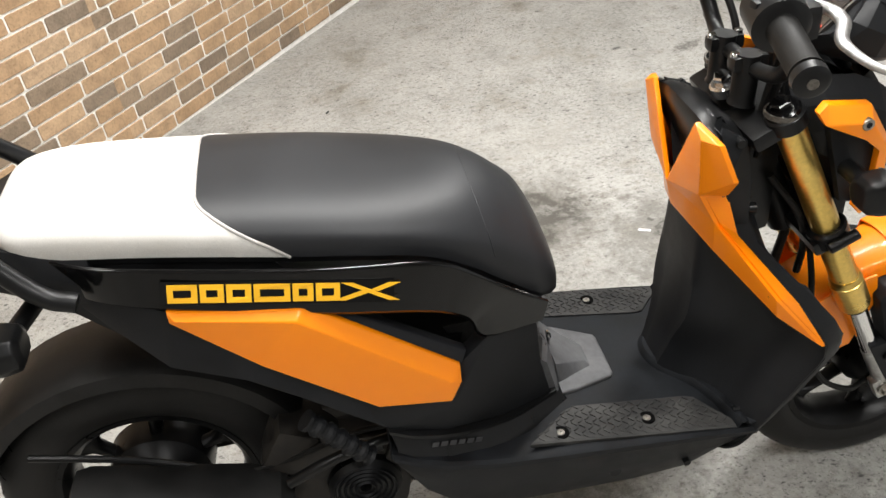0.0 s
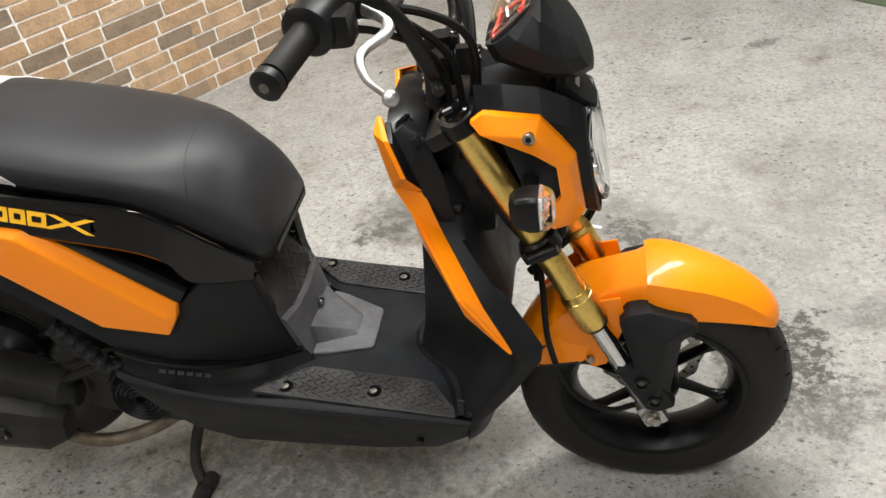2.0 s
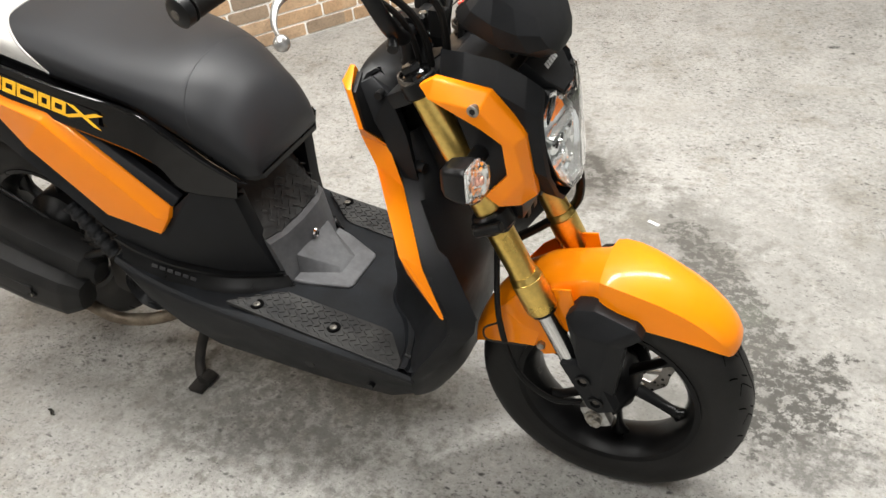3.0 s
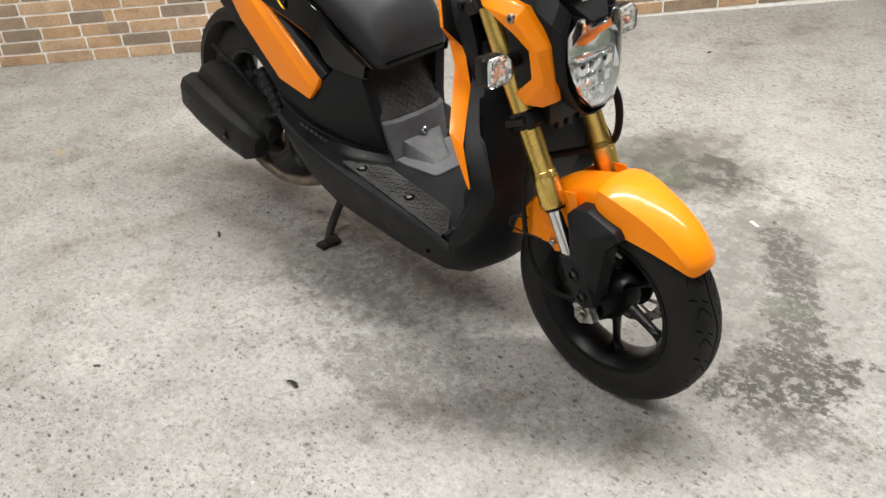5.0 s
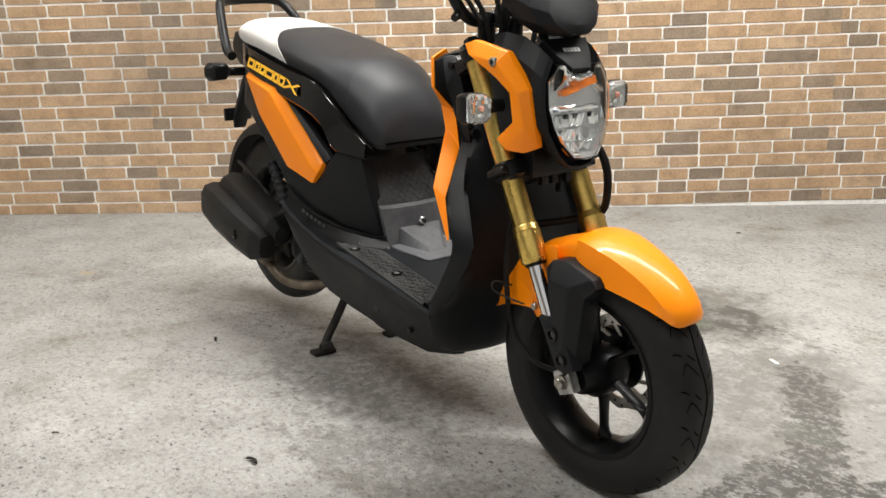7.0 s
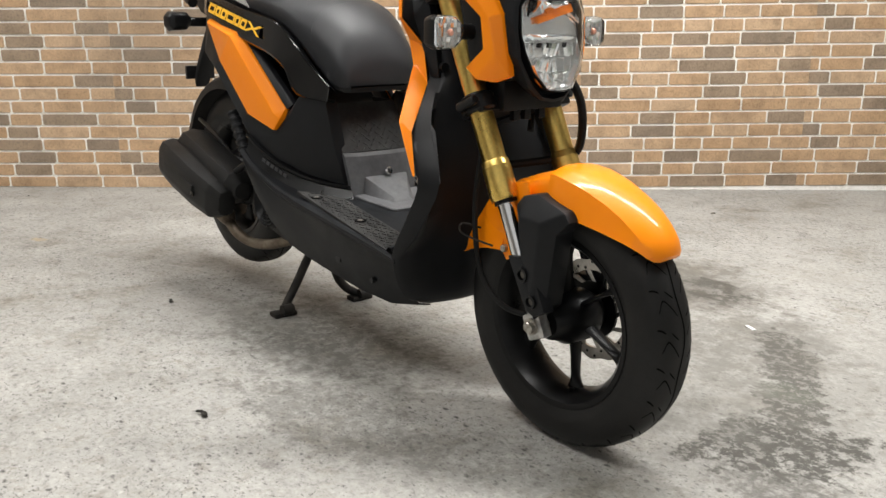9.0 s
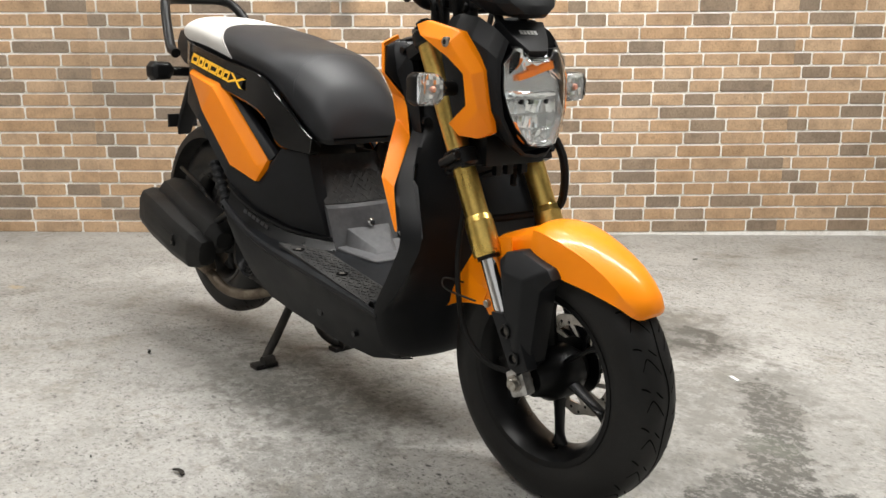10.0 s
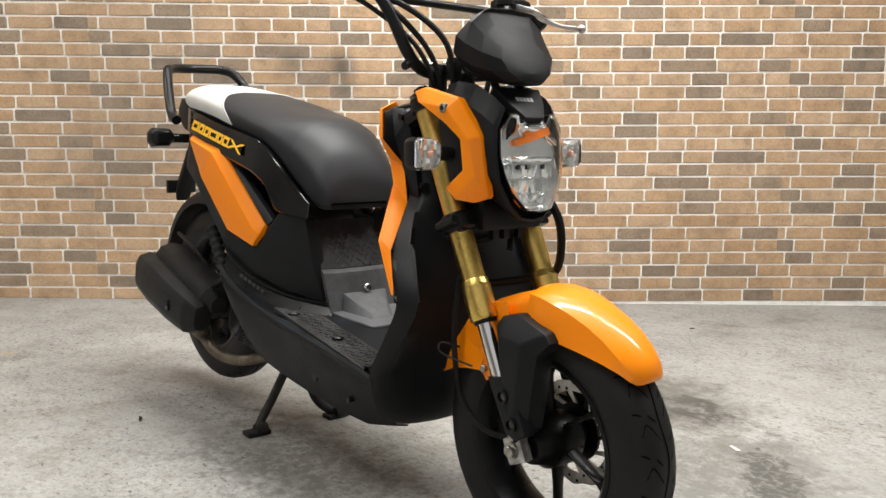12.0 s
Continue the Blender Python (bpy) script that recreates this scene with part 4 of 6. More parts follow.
sp("amber_edge", plate(vs, [(0, 1, 2, 3, 4)], (-0.004, 0, 0), 0.001), AMBER, headlight)
front = [lens_ring(1.0, 0.004), lens_ring(0.97, 0.008), lens_ring(0.80, 0.0105), lens_ring(0.50, 0.012), lens_ring(0.18, 0.0125)]
bm = loft(front, False)
bm.faces.new([v for v in bm.verts][-len(LENS_EDGE):])
ob = sp("lens", thicken(bm, 0.0022), LENS, headlight, "clear outer lens", 60)
ob.visible_shadow = False
# dark window in each upper corner
for side in (-1, 1):
    vs = [(1.168, 0.044, 0.789), (1.165, 0.054, 0.790), (1.163, 0.064, 0.770), (1.163, 0.063, 0.752), (1.166, 0.046, 0.768)]
    sp("corner_window", plate([(x + 0.001, y * side, z) for x, y, z in vs], [(0, 1, 2, 3, 4)], (-0.003, 0, 0), 0.0008), GLOSS, headlight)
headlight.location.y += 0.008

# nose plate over the lamp with its white marks
vs = [(1.150, -0.044, 0.812), (1.126, -0.056, 0.840), (1.126, 0.056, 0.840), (1.150, 0.044, 0.812), (1.172, 0.024, 0.788), (1.172, -0.024, 0.788)]
nose = sp("nose_plate", plate([(x + 0.006, y, z + 0.004) for x, y, z in vs], [(0, 1, 2, 3), (0, 3, 4, 5)], (-0.012, 0, -0.012), 0.004), MATTE, cowl)
for k in range(5):
    bm = box(0, 0, 0, 0.0016, 0.0068, 0.0085)
    bm.transform(Matrix.Translation((1.1495, -0.0176 + 0.0088 * k, 0.823)) @ pose(0, 0, 0, 0, -38, 0))
    sp("white_mark", bm, WHITE_MARK, cowl)

bm = soften(box(1.098, 0.004, 0.618, 0.060, 0.150, 0.056), 0.010)
for y in (-0.034, -0.006, 0.030):
    box(1.118, y, 0.590, 0.012, 0.016, 0.034, bm, None, 0.003)
sp("lamp_bracket", bm, SATIN, cowl, "black bracket under the lamp")
# orange wings of the cowl
for side in (-1, 1):
    outer = [(1.010, 0.136, 0.835), (1.027, 0.126, 0.842), (1.101, 0.112, 0.823), (1.147, 0.100, 0.758), (1.157, 0.088, 0.654), (1.138, 0.106, 0.644), (1.112, 0.124, 0.648), (1.094, 0.132, 0.668), (1.124, 0.120, 0.700),
             (1.120, 0.124, 0.752), (1.091, 0.132, 0.778), (1.022, 0.138, 0.816)]
    ridge = [(1.094, 0.134, 0.806), (1.136, 0.120, 0.752), (1.146, 0.112, 0.694)]
    vs = [(x, y * side, z) for x, y, z in outer + ridge]
    faces = [(0, 1, 11), (1, 2, 12, 11), (2, 3, 13, 12), (11, 12, 10), (10, 12, 13, 9), (3, 4, 14, 13), (9, 13, 14, 8), (4, 5, 14), (5, 6, 14), (6, 7, 8, 14)]
    wing = sp("cowl_wing", plate(vs, faces, (0, -0.014 * side, 0), 0.0028), ORANGE, None, "glossy orange cowl wing")
    bm = rod((1.086, 0.124 * side, 0.805), (1.086, 0.1365 * side, 0.805), 0.0086, 20, bev=0.001)
    b = sp("bolt", bm, BOLT, wing)
    sp("bolt_socket", rod((1.086, 0.134 * side, 0.805), (1.086, 0.1370 * side, 0.805), 0.0046, 6), SATIN, b)
    vs = [(1.040, 0.112, 0.812), (1.088, 0.116, 0.800), (1.122, 0.110, 0.752), (1.124, 0.106, 0.690), (1.104, 0.112, 0.664), (1.084, 0.112, 0.668), (1.066, 0.112, 0.730)]
    vs = [(x, q * side, z) for x, q, z in vs]
    sp("wing_backing", plate(vs, [(0, 1, 2, 3, 4, 5, 6)], (0, -0.016 * side, 0), 0.003), MATTE, wing, "matt black backing")
    # front turn signal
    c = Vector((1.088, 0.178 * side, 0.727))
    bm = rod(c + Vector((-0.006, -0.070 * side, 0)), c + Vector((-0.004, -0.018 * side, 0)), 0.013, 16)
    stalk = sp("turn_signal", bm, SATIN, None, "black front turn signal with clear lens")
    rings = []
    for dx, s in ((-0.030, 0.60), (-0.022, 0.86), (-0.004, 1.0), (0.010, 1.0)):
        rings.append([c + Vector((dx, -y * s * side, z * s)) for y, z in ((-0.028, -0.021), (-0.022, -0.028), (0.010, -0.028), (0.022, -0.018), (0.031, 0.002), (0.024, 0.018), (0.012, 0.027), (-0.022, 0.028), (-0.028, 0.021))])
    sp("signal_body", soften(loft(rings), 0.003), SATIN, stalk)
    rings = []
    for dx, s in ((0.0105, 0.97), (0.020, 0.93), (0.028, 0.76), (0.031, 0.45)):
        rings.append([c + Vector((dx, -y * s * side, z * s)) for y, z in ((-0.028, -0.021), (-0.022, -0.028), (0.010, -0.028), (0.022, -0.018), (0.031, 0.002), (0.024, 0.018), (0.012, 0.027), (-0.022, 0.028), (-0.028, 0.021))])
    glass_ob = sp("signal_lens", soften(loft(rings), 0.0015), LENS, stalk, "clear turn signal lens")
    glass_ob.visible_shadow = False
    bm = box(c.x + 0.0115, c.y, c.z, 0.002, 0.042, 0.044)
    for k in range(6):
        for n in range(6):
            box(c.x + 0.0132, c.y - 0.0175 + 0.007 * k, c.z - 0.018 + 0.0072 * n, 0.003, 0.0066, 0.0066, bm, pose(0, 0, 0, 0, jag.uniform(-14, 14), jag.uniform(-14, 14)))
    sp("signal_reflector", bm, REFLECTOR, glass_ob)
    sp("bulb", rod(c + Vector((0.014, 0, 0)), c + Vector((0.019, 0, 0)), 0.0055, 12, None, 0.002), BULB, glass_ob)

# meter with its visor
def visor_ring(cx, cz, ax, az, wide, tall):
    """An angular ring round a centre; (ax, az) is its upward direction in the side view."""
    pts = [(0.0, 0.5), (-0.26, 0.47), (-0.42, 0.28), (-0.5, 0.0), (-0.42, -0.28), (-0.24, -0.47), (0.0, -0.5)]
    pts += [(-y, z) for y, z in reversed(pts[1:-1])]
    k = math.hypot(ax, az)
    return [Vector((cx + z * tall * ax / k, y * wide, cz + z * tall * az / k)) for y, z in pts]


rows = [visor_ring(1.070, 0.9325, 0.766, 0.643, 0.136, 0.084), visor_ring(1.066, 0.9345, 0.766, 0.643, 0.152, 0.102), visor_ring(1.078, 0.930, 0.62, 0.78, 0.180, 0.128), visor_ring(1.107, 0.916, 0.0, 0.10, 0.190, 0.132),
        visor_ring(1.137, 0.899, -0.030, 0.10, 0.166, 0.112), visor_ring(1.158, 0.888, -0.045, 0.10, 0.112, 0.080), visor_ring(1.165, 0.882, -0.05, 0.10, 0.040, 0.034)]
rows = [[Vector((p.x, p.y * 1.07 - 0.006, p.z)) for p in r] for r in rows]
visor = sp("meter_visor", soften(loft(rows), 0.0025, 2, 14), MATTE, None, "matt black faceted meter visor", 12)
TILT_M = Matrix.Translation((1.0690, 0, 0.9345)) @ pose(0, 0, 0, 0, 50, 0)


def on_dial(bm):
    bm.transform(TILT_M)
    return bm


sp("dial_face", on_dial(soften(box(0, 0, 0, 0.008, 0.122, 0.074), 0.003)), DIAL, visor, "dark dial face")


def dial_curve(points, r=0.0015):
    return on_dial(tube([(-0.0058, y, z) for y, z in points], r, 6, 5))


sp("dial_line", dial_curve([(0.055, -0.024), (0.054, 0.005), (0.050, 0.030)]), RED, visor, "red dial line")
sp("dial_line", dial_curve([(0.028, -0.024), (-0.012, -0.023), (-0.044, -0.026), (-0.057, -0.031)], 0.0019), RED, visor, "red dial line")
sp("dial_ring", dial_curve([(-0.005, -0.008), (-0.008, 0.002), (-0.014, 0.014), (-0.026, 0.024), (-0.046, 0.026), (-0.056, 0.018)], 0.0019), RED, visor, "red dial ring")
for a, b in (((0.050, 0.002), (0.026, -0.011)), ((0.001, -0.008), (-0.038, -0.002))):
    sp("needle", on_dial(rod((-0.0062, *a), (-0.0062, *b), 0.0018, 6)), WHITE_MARK, visor, "white needle")
for y, z in ((0.035, 0.026), (0.014, 0.028), (-0.005, 0.027), (0.020, 0.012), (-0.030, 0.008)):
    sp("dial_mark", on_dial(box(-0.0046, y, z, 0.0012, 0.008, 0.0045)), DULL_BOLT, visor)
ob = sp("meter_glass", on_dial(sheet([[(-0.0095 - 0.006 * math.cos(a * 1.4) * math.cos(b * 1.4), 0.063 * a, 0.039 * b) for a in (-1, -0.5, 0, 0.5, 1)] for b in (-1, -0.5, 0, 0.5, 1)], 0.0015)), SMOKE, visor, "clear meter glass", 60)
ob.visible_shadow = False
for side in (-1, 1):
    sp("visor_stay", tube([(1.110, 0.030 * side, 0.840), (1.090, 0.030 * side, 0.880)], [0.008, 0.008], 10), SATIN, visor)
bm = soften(box(0, 0, 0, 0.026, 0.018, 0.040), 0.003)
bm.transform(Matrix.Translation((1.000, -0.035, 0.880)))
sp("key_switch", bm, SATIN, None, "black ignition key switch")

# ---- leg shield and front fairing ----
def shield_row(z, xe, ye, xc, yc, lip):
    """From the right edge over the tunnel in the middle to the left edge."""
    half = [(xe, -ye), (xe - 0.004, -ye + 0.012), (xc + (xe - xc) * 0.80 - lip * 0.2, -ye * 0.80), (xc + (xe - xc) * 0.62 - lip * 0.4, -(ye * 0.42 + yc * 0.5)), (xc + lip * 0.15, -yc), (xc - 0.006, -yc * 0.6), (xc - 0.008, 0.0)]
    return [Vector((x, y, z)) for x, y in half] + [Vector((x, -y, z)) for x, y in reversed(half[:-1])]


rows = [shield_row(0.300, 0.964, 0.193, 0.846, 0.040, 0.0), shield_row(0.316, 0.969, 0.195, 0.858, 0.042, 0.0), shield_row(0.345, 0.986, 0.198, 0.870, 0.046, 0.0), shield_row(0.400, 1.022, 0.199, 0.886, 0.056, 0.0),
        shield_row(0.470, 1.052, 0.198, 0.900, 0.078, 0.0), shield_row(0.560, 0.984, 0.166, 0.905, 0.070, 0.0), shield_row(0.640, 0.932, 0.086, 0.908, 0.060, 0.0), shield_row(0.690, 0.918, 0.082, 0.912, 0.055, 0.0),
        shield_row(0.715, 0.914, 0.080, 0.922, 0.050, 0.0)]


def eased(rows, per=4):
    """More rows in between, gliding through those given."""
    return [list(r) for r in zip(*[smooth_path(column, per) for column in zip(*rows)])]


rows = eased([[r[0]] + smooth_path(r[1:-1], 3) + [r[-1]] for r in rows])
shield = sp("leg_shield", sheet(rows, 0.004), MATTE, None, "matt black leg shield", 30)


def fairing_row(z, xe, ye, xc, yc, bulge=0.0):
    """bulge: how far the flank swells forward of the edge where it meets the shield."""
    flank = [(xe + bulge, -ye + 0.5 * bulge)] if bulge else [(xe + (xc - xe) * 0.30, -ye * 0.93)]
    half = [(xe, -ye)] + flank + [(xe + (xc - xe) * 0.62, -(ye * 0.62 + yc * 0.38)), (xe + (xc - xe) * 0.92, -yc), (xc, -yc * 0.5), (xc, 0.0)]
    return [Vector((x, y, z)) for x, y in half] + [Vector((x, -y, z)) for x, y in reversed(half[:-1])]


rows = [fairing_row(0.192, 0.930, 0.112, 0.968, 0.050), fairing_row(0.210, 0.940, 0.144, 0.988, 0.060), fairing_row(0.250, 0.950, 0.174, 0.998, 0.068), fairing_row(0.310, 0.964, 0.195, 1.005, 0.072, 0.018), fairing_row(0.345, 0.986, 0.198, 1.010, 0.073, 0.026),
        fairing_row(0.400, 1.022, 0.200, 1.020, 0.076, 0.031), fairing_row(0.470, 1.052, 0.199, 1.030, 0.078, 0.035), fairing_row(0.560, 0.986, 0.166, 1.010, 0.070, 0.034), fairing_row(0.640, 0.935, 0.086, 0.985, 0.062), fairing_row(0.715, 0.915, 0.085, 0.960, 0.056)]
fairing = sp("front_fairing", sheet(eased([smooth_path(r, 2) for r in rows], 3), 0.004), MATTE, None, "black lower front fairing", 30)
for side in (-1, 1):
    # arm of the shield that rises beside the steering head
    I = [(0.892, 0.066, 0.812), (0.890, 0.052, 0.752), (0.884, 0.020, 0.700), (0.900, 0.010, 0.640)]
    F = [(0.905, 0.080, 0.808), (0.938, 0.094, 0.790), (0.955, 0.090, 0.720), (0.962, 0.084, 0.640)]
    O = [(0.896, 0.100, 0.806), (0.912, 0.106, 0.748), (0.918, 0.092, 0.702), (0.938, 0.084, 0.640)]
    rings = []
    for i, o, f in zip(I, O, F):
        rings.append([Vector((x, y * side, z)) for x, y, z in (i, o, f, (f[0] - 0.006, f[1] - 0.020, f[2]), (i[0] + 0.016, i[1] - 0.004, i[2]))])
    arm = sp("shield_arm", soften(loft(rings), 0.004), MATTE, shield)
    sp("bolt", rod((0.925, 0.090 * side, 0.790), (0.925, 0.104 * side, 0.790), 0.0065, 12), SATIN, arm)
    # black face that fills the horn from in front
    vs = [(0.894, 0.115, 0.798), (0.886, 0.078, 0.812), (0.912, 0.066, 0.760), (0.920, 0.084, 0.700), (0.909, 0.129, 0.750)]
    vs = [(x + 0.002, q * side, z) for x, q, z in vs]
    sp("horn_face", plate(vs, [(0, 1, 2), (0, 2, 4), (4, 2, 3)], (-0.008, 0, 0), 0.0015), SATIN, shield, "satin black horn face")
    # carbon-grained strip outside the trim
    vs = [(0.964, 0.132, 0.590), (0.966, 0.176, 0.564), (1.036, 0.199, 0.478), (1.085, 0.181, 0.468), (1.028, 0.148, 0.552), (1.008, 0.186, 0.526)]
    vs = [(x + 0.005, y * side, z) for x, y, z in vs]
    sp("side_strip", plate(vs, [(0, 1, 5, 4), (4, 5, 3), (5, 2, 3)], (-0.012, -0.008 * side, 0), 0.0015, 2, 8), STRIP, fairing, "dark grey carbon-grained strip")
    sp("bolt", rod((0.944, 0.070 * side, 0.660), (0.974, 0.078 * side, 0.660), 0.0085, 14), SATIN, fairing)
    sp("bolt", rod((0.948, 0.160 * side, 0.322), (0.936, 0.158 * side, 0.324), 0.0050, 12), SATIN, shield)
# arched back wall between the two horns
rows = []
for k in range(17):
    y = -0.096 + 0.012 * k
    q = min(1.0, abs(y) / 0.098)
    top = 0.800 + 0.021 * (1 - q**4)
    x = 0.876 + 0.004 * q * q
    rows.append([Vector((x + 0.060, y * 0.90, top - 0.022)), Vector((x + 0.030, y * 0.95, top - 0.005)), Vector((x + 0.014, y * 0.97, top - 0.001)), Vector((x + 0.004, y * 0.985, top - 0.003)), Vector((x + 0.001, y * 0.985, top - 0.016)), Vector((x + 0.016, y * 0.96, 0.745)), Vector((x + 0.036, y * 0.93, 0.690))])
sp("back_wall", sheet(rows, 0.004), SATIN, shield, "satin black arched back wall", 30)
# orange V-shaped panel on the rider's side of the shield
half = [(0.868, -0.074, 0.820), (0.866, -0.100, 0.806), (0.884, -0.120, 0.804), (0.903, -0.134, 0.750), (0.914, -0.089, 0.699), (0.876, -0.090, 0.710), (0.900, -0.098, 0.662), (0.934, -0.095, 0.629),
        (0.966, -0.181, 0.566), (0.996, -0.180, 0.550), (1.038, -0.204, 0.476), (0.906, -0.092, 0.606), (0.974, -0.176, 0.528)]
mid = [(0.866, 0.0, 0.685), (0.876, 0.0, 0.640)]
n = len(half)
vs = half + [(x, -y, z) for x, y, z in half] + mid
V, C = 2 * n, 2 * n + 1
faces = []
for o in (0, n):
    faces += [(V, o + 0, o + 1, o + 5), (o + 0, o + 2, o + 1), (o + 1, o + 2, o + 3, o + 5), (o + 3, o + 4, o + 5), (o + 5, o + 4, o + 7, o + 6), (V, o + 5, o + 6), (V, o + 6, o + 11, C), (o + 6, o + 7, o + 9, o + 8), (o + 6, o + 8, o + 12, o + 11),
              (o + 8, o + 9, o + 10), (o + 8, o + 10, o + 12)]
sp("shield_panel", plate(vs, faces, (0.008, 0, 0), 0.0020, 2, 9), ORANGE, shield, "glossy orange V-shaped shield panel")
bm = soften(box(0.975, 0, 0.69, 0.09, 0.10, 0.20), 0.02)
sp("inner_cover", bm, SATIN, fairing)

# ---- floorboard ----
def deck_z(x):
    return 0.364 - 0.18 * (x - 0.645)


EDGE = [(0.383, 0.216, 0.442), (0.420, 0.214, 0.417), (0.470, 0.210, 0.392), (0.530, 0.206, 0.372), (0.600, 0.202, 0.357), (0.680, 0.200, 0.346), (0.780, 0.198, 0.332), (0.880, 0.196, 0.318), (0.966, 0.194, 0.303)]
for_deck = []
for x, y, z in EDGE:
    zc = deck_z(x) if x > 0.60 else z + 0.006
    inner = 0.10 if x > 0.60 else 0.13
    for_deck.append([Vector((x, -y, z)), Vector((x, -y + 0.006, z + 0.004)), Vector((x, -y + 0.016, zc - 0.004 if x > 0.6 else z + 0.002)), Vector((x, -inner, zc)), Vector((x, -0.05, zc)), Vector((x, 0, zc)),
                     Vector((x, 0.05, zc)), Vector((x, inner, zc)), Vector((x, y - 0.016, zc - 0.004 if x > 0.6 else z + 0.002)), Vector((x, y - 0.006, z + 0.004)), Vector((x, y, z))])
deck = sp("floorboard", sheet(for_deck, 0.004), DECK, None, "black plastic floorboard with scuffed edges", 30)
low = [(0.402, 0.206, 0.398), (0.425, 0.200, 0.340), (0.468, 0.190, 0.285), (0.530, 0.174, 0.236), (0.605, 0.160, 0.213), (0.685, 0.154, 0.200), (0.780, 0.146, 0.186), (0.880, 0.138, 0.181), (0.944, 0.116, 0.190)]
for side in (-1, 1):
    rows = []
    for (x, y, z), (u, v, w) in zip(EDGE, low):
        a, b = Vector((x, y * side, z)), Vector((u, v * side, w))
        rows.append([a, a.lerp(b, 0.06) + Vector((0, 0.0035 * side, 0)), a.lerp(b, 0.13) + Vector((0, -0.002 * side, 0)), a.lerp(b, 0.45) + Vector((0, 0.004 * side, 0)), a.lerp(b, 0.80) + Vector((0, 0.004 * side, 0)), b, b + Vector((0, -0.030 * side, -0.006))])
    bm = sheet(rows, 0.003)
    skirt = sp("floor_skirt", bm, MATTE, deck, "matt black floorboard skirt", 30)
    for x, z, r in ((0.735, 0.250, 0.010), (0.860, 0.232, 0.006)):
        y = 0.176 if z > 0.25 else 0.172
        sp("clip", rod((x, (y - 0.012) * side, z), (x, (y + 0.002) * side, z), r, 14), SATIN, skirt)
    # pad with raised tread bars
    def on_deck(x, y, up=0.0):
        return Vector((x, y * side, deck_z(x) + up - 0.0025 * max(0.0, (y - 0.15) / 0.05)))
    ring = [(0.592, 0.186), (0.606, 0.174), (0.668, 0.120), (0.684, 0.114), (0.872, 0.111), (0.888, 0.115), (0.934, 0.172), (0.934, 0.186)]
    bm = loft([[on_deck(x, y, -0.004) for x, y in ring], [on_deck(x, y, 0.0025) for x, y in ring], [on_deck(0.77 + (x - 0.77) * 0.975, 0.152 + (y - 0.152) * 0.90, 0.004) for x, y in ring]])
    pad = sp("foot_pad", bm, PAD, deck, "scuffed dark foot pad with diamond tread", 20)
    bm = bmesh.new()
    for i in range(27):
        for j in range(7):
            x, y = 0.612 + 0.0118 * i, 0.119 + 0.0100 * j + (0.0050 if i % 2 else 0)
            lo = 0.182 - (x - 0.596) * 0.84
            hi = 0.181
            if not (max(lo, 0.117) < y < hi) or y < 0.116 + max(0, x - 0.880) * 1.25:
                continue
            if any((x - bx) ** 2 + (y - by) ** 2 < 0.014**2 for bx, by in ((0.645, 0.168), (0.792, 0.153))):
                continue
            own = soften(box(0, 0, 0, 0.0105, 0.0026, 0.0020), 0.0006, 1)
            own.transform(Matrix.Translation(on_deck(x, y, 0.0045)) @ pose(0, 0, 0, 0, 10, (38 if (i + j) % 2 else -38)))
            merge(bm, own)
    sp("tread_bar", bm, PAD, pad)
    for x, y in ((0.645, 0.168), (0.792, 0.153)):
        c = on_deck(x, y, 0.0)
        # raised ring, coloured near-black for the shade round a sunk bolt
        cup = sp("bolt_recess", turned([(0.0070, 0.0044), (0.0090, 0.0050), (0.0125, 0.0050), (0.0135, 0.0030), (0.0070, 0.0030)], c, "z", 24), GROOVE, pad)
        sp("bolt", turned([(0.001, 0.0056), (0.0045, 0.0055), (0.0062, 0.0048), (0.0064, 0.0), (0.001, 0.0)], c, "z", 14), DULL_BOLT, cup)
# moulded lip where the shield rises from the deck
lip = [(0.945, 0.188), (0.944, 0.174), (0.930, 0.122), (0.904, 0.074), (0.866, 0.036), (0.855, 0.012)]
lip = [Vector((x, -y, deck_z(x))) for x, y in lip] + [Vector((x, y, deck_z(x))) for x, y in reversed(lip)]
lip = smooth_path(lip, 4)
rows = []
for p, q in zip(lip, lip[1:]):
    along = (q - p).normalized()
    out = Vector((-abs(along.y), along.x if along.y > 0 else -along.x, 0))
    rows.append([p + out * f + Vector((0, 0, h)) for f, h in ((0.012, -0.002), (0.010, 0.0065), (0.005, 0.0115), (-0.003, 0.0115), (-0.008, 0.006), (-0.016, 0.007), (-0.030, 0.010))])
sp("deck_lip", sheet(rows, 0.002), DECK, deck, "", 40)
bm = box(0.665, 0, 0.250, 0.42, 0.24, 0.09, None, pose(0, 0, 0, 0, 9, 0), 0.02)
sp("under_tray", bm, SATIN, deck)

# ---- centre cover behind the feet ----
def cover_ring(x, h, z):
    return [Vector((x - 0.10, -h - 0.004, z)), Vector((x - 0.012, -h, z)), Vector((x, -h * 0.60, z)), Vector((x + 0.004, 0, z)), Vector((x, h * 0.60, z)), Vector((x - 0.012, h, z)), Vector((x - 0.10, h + 0.004, z))]


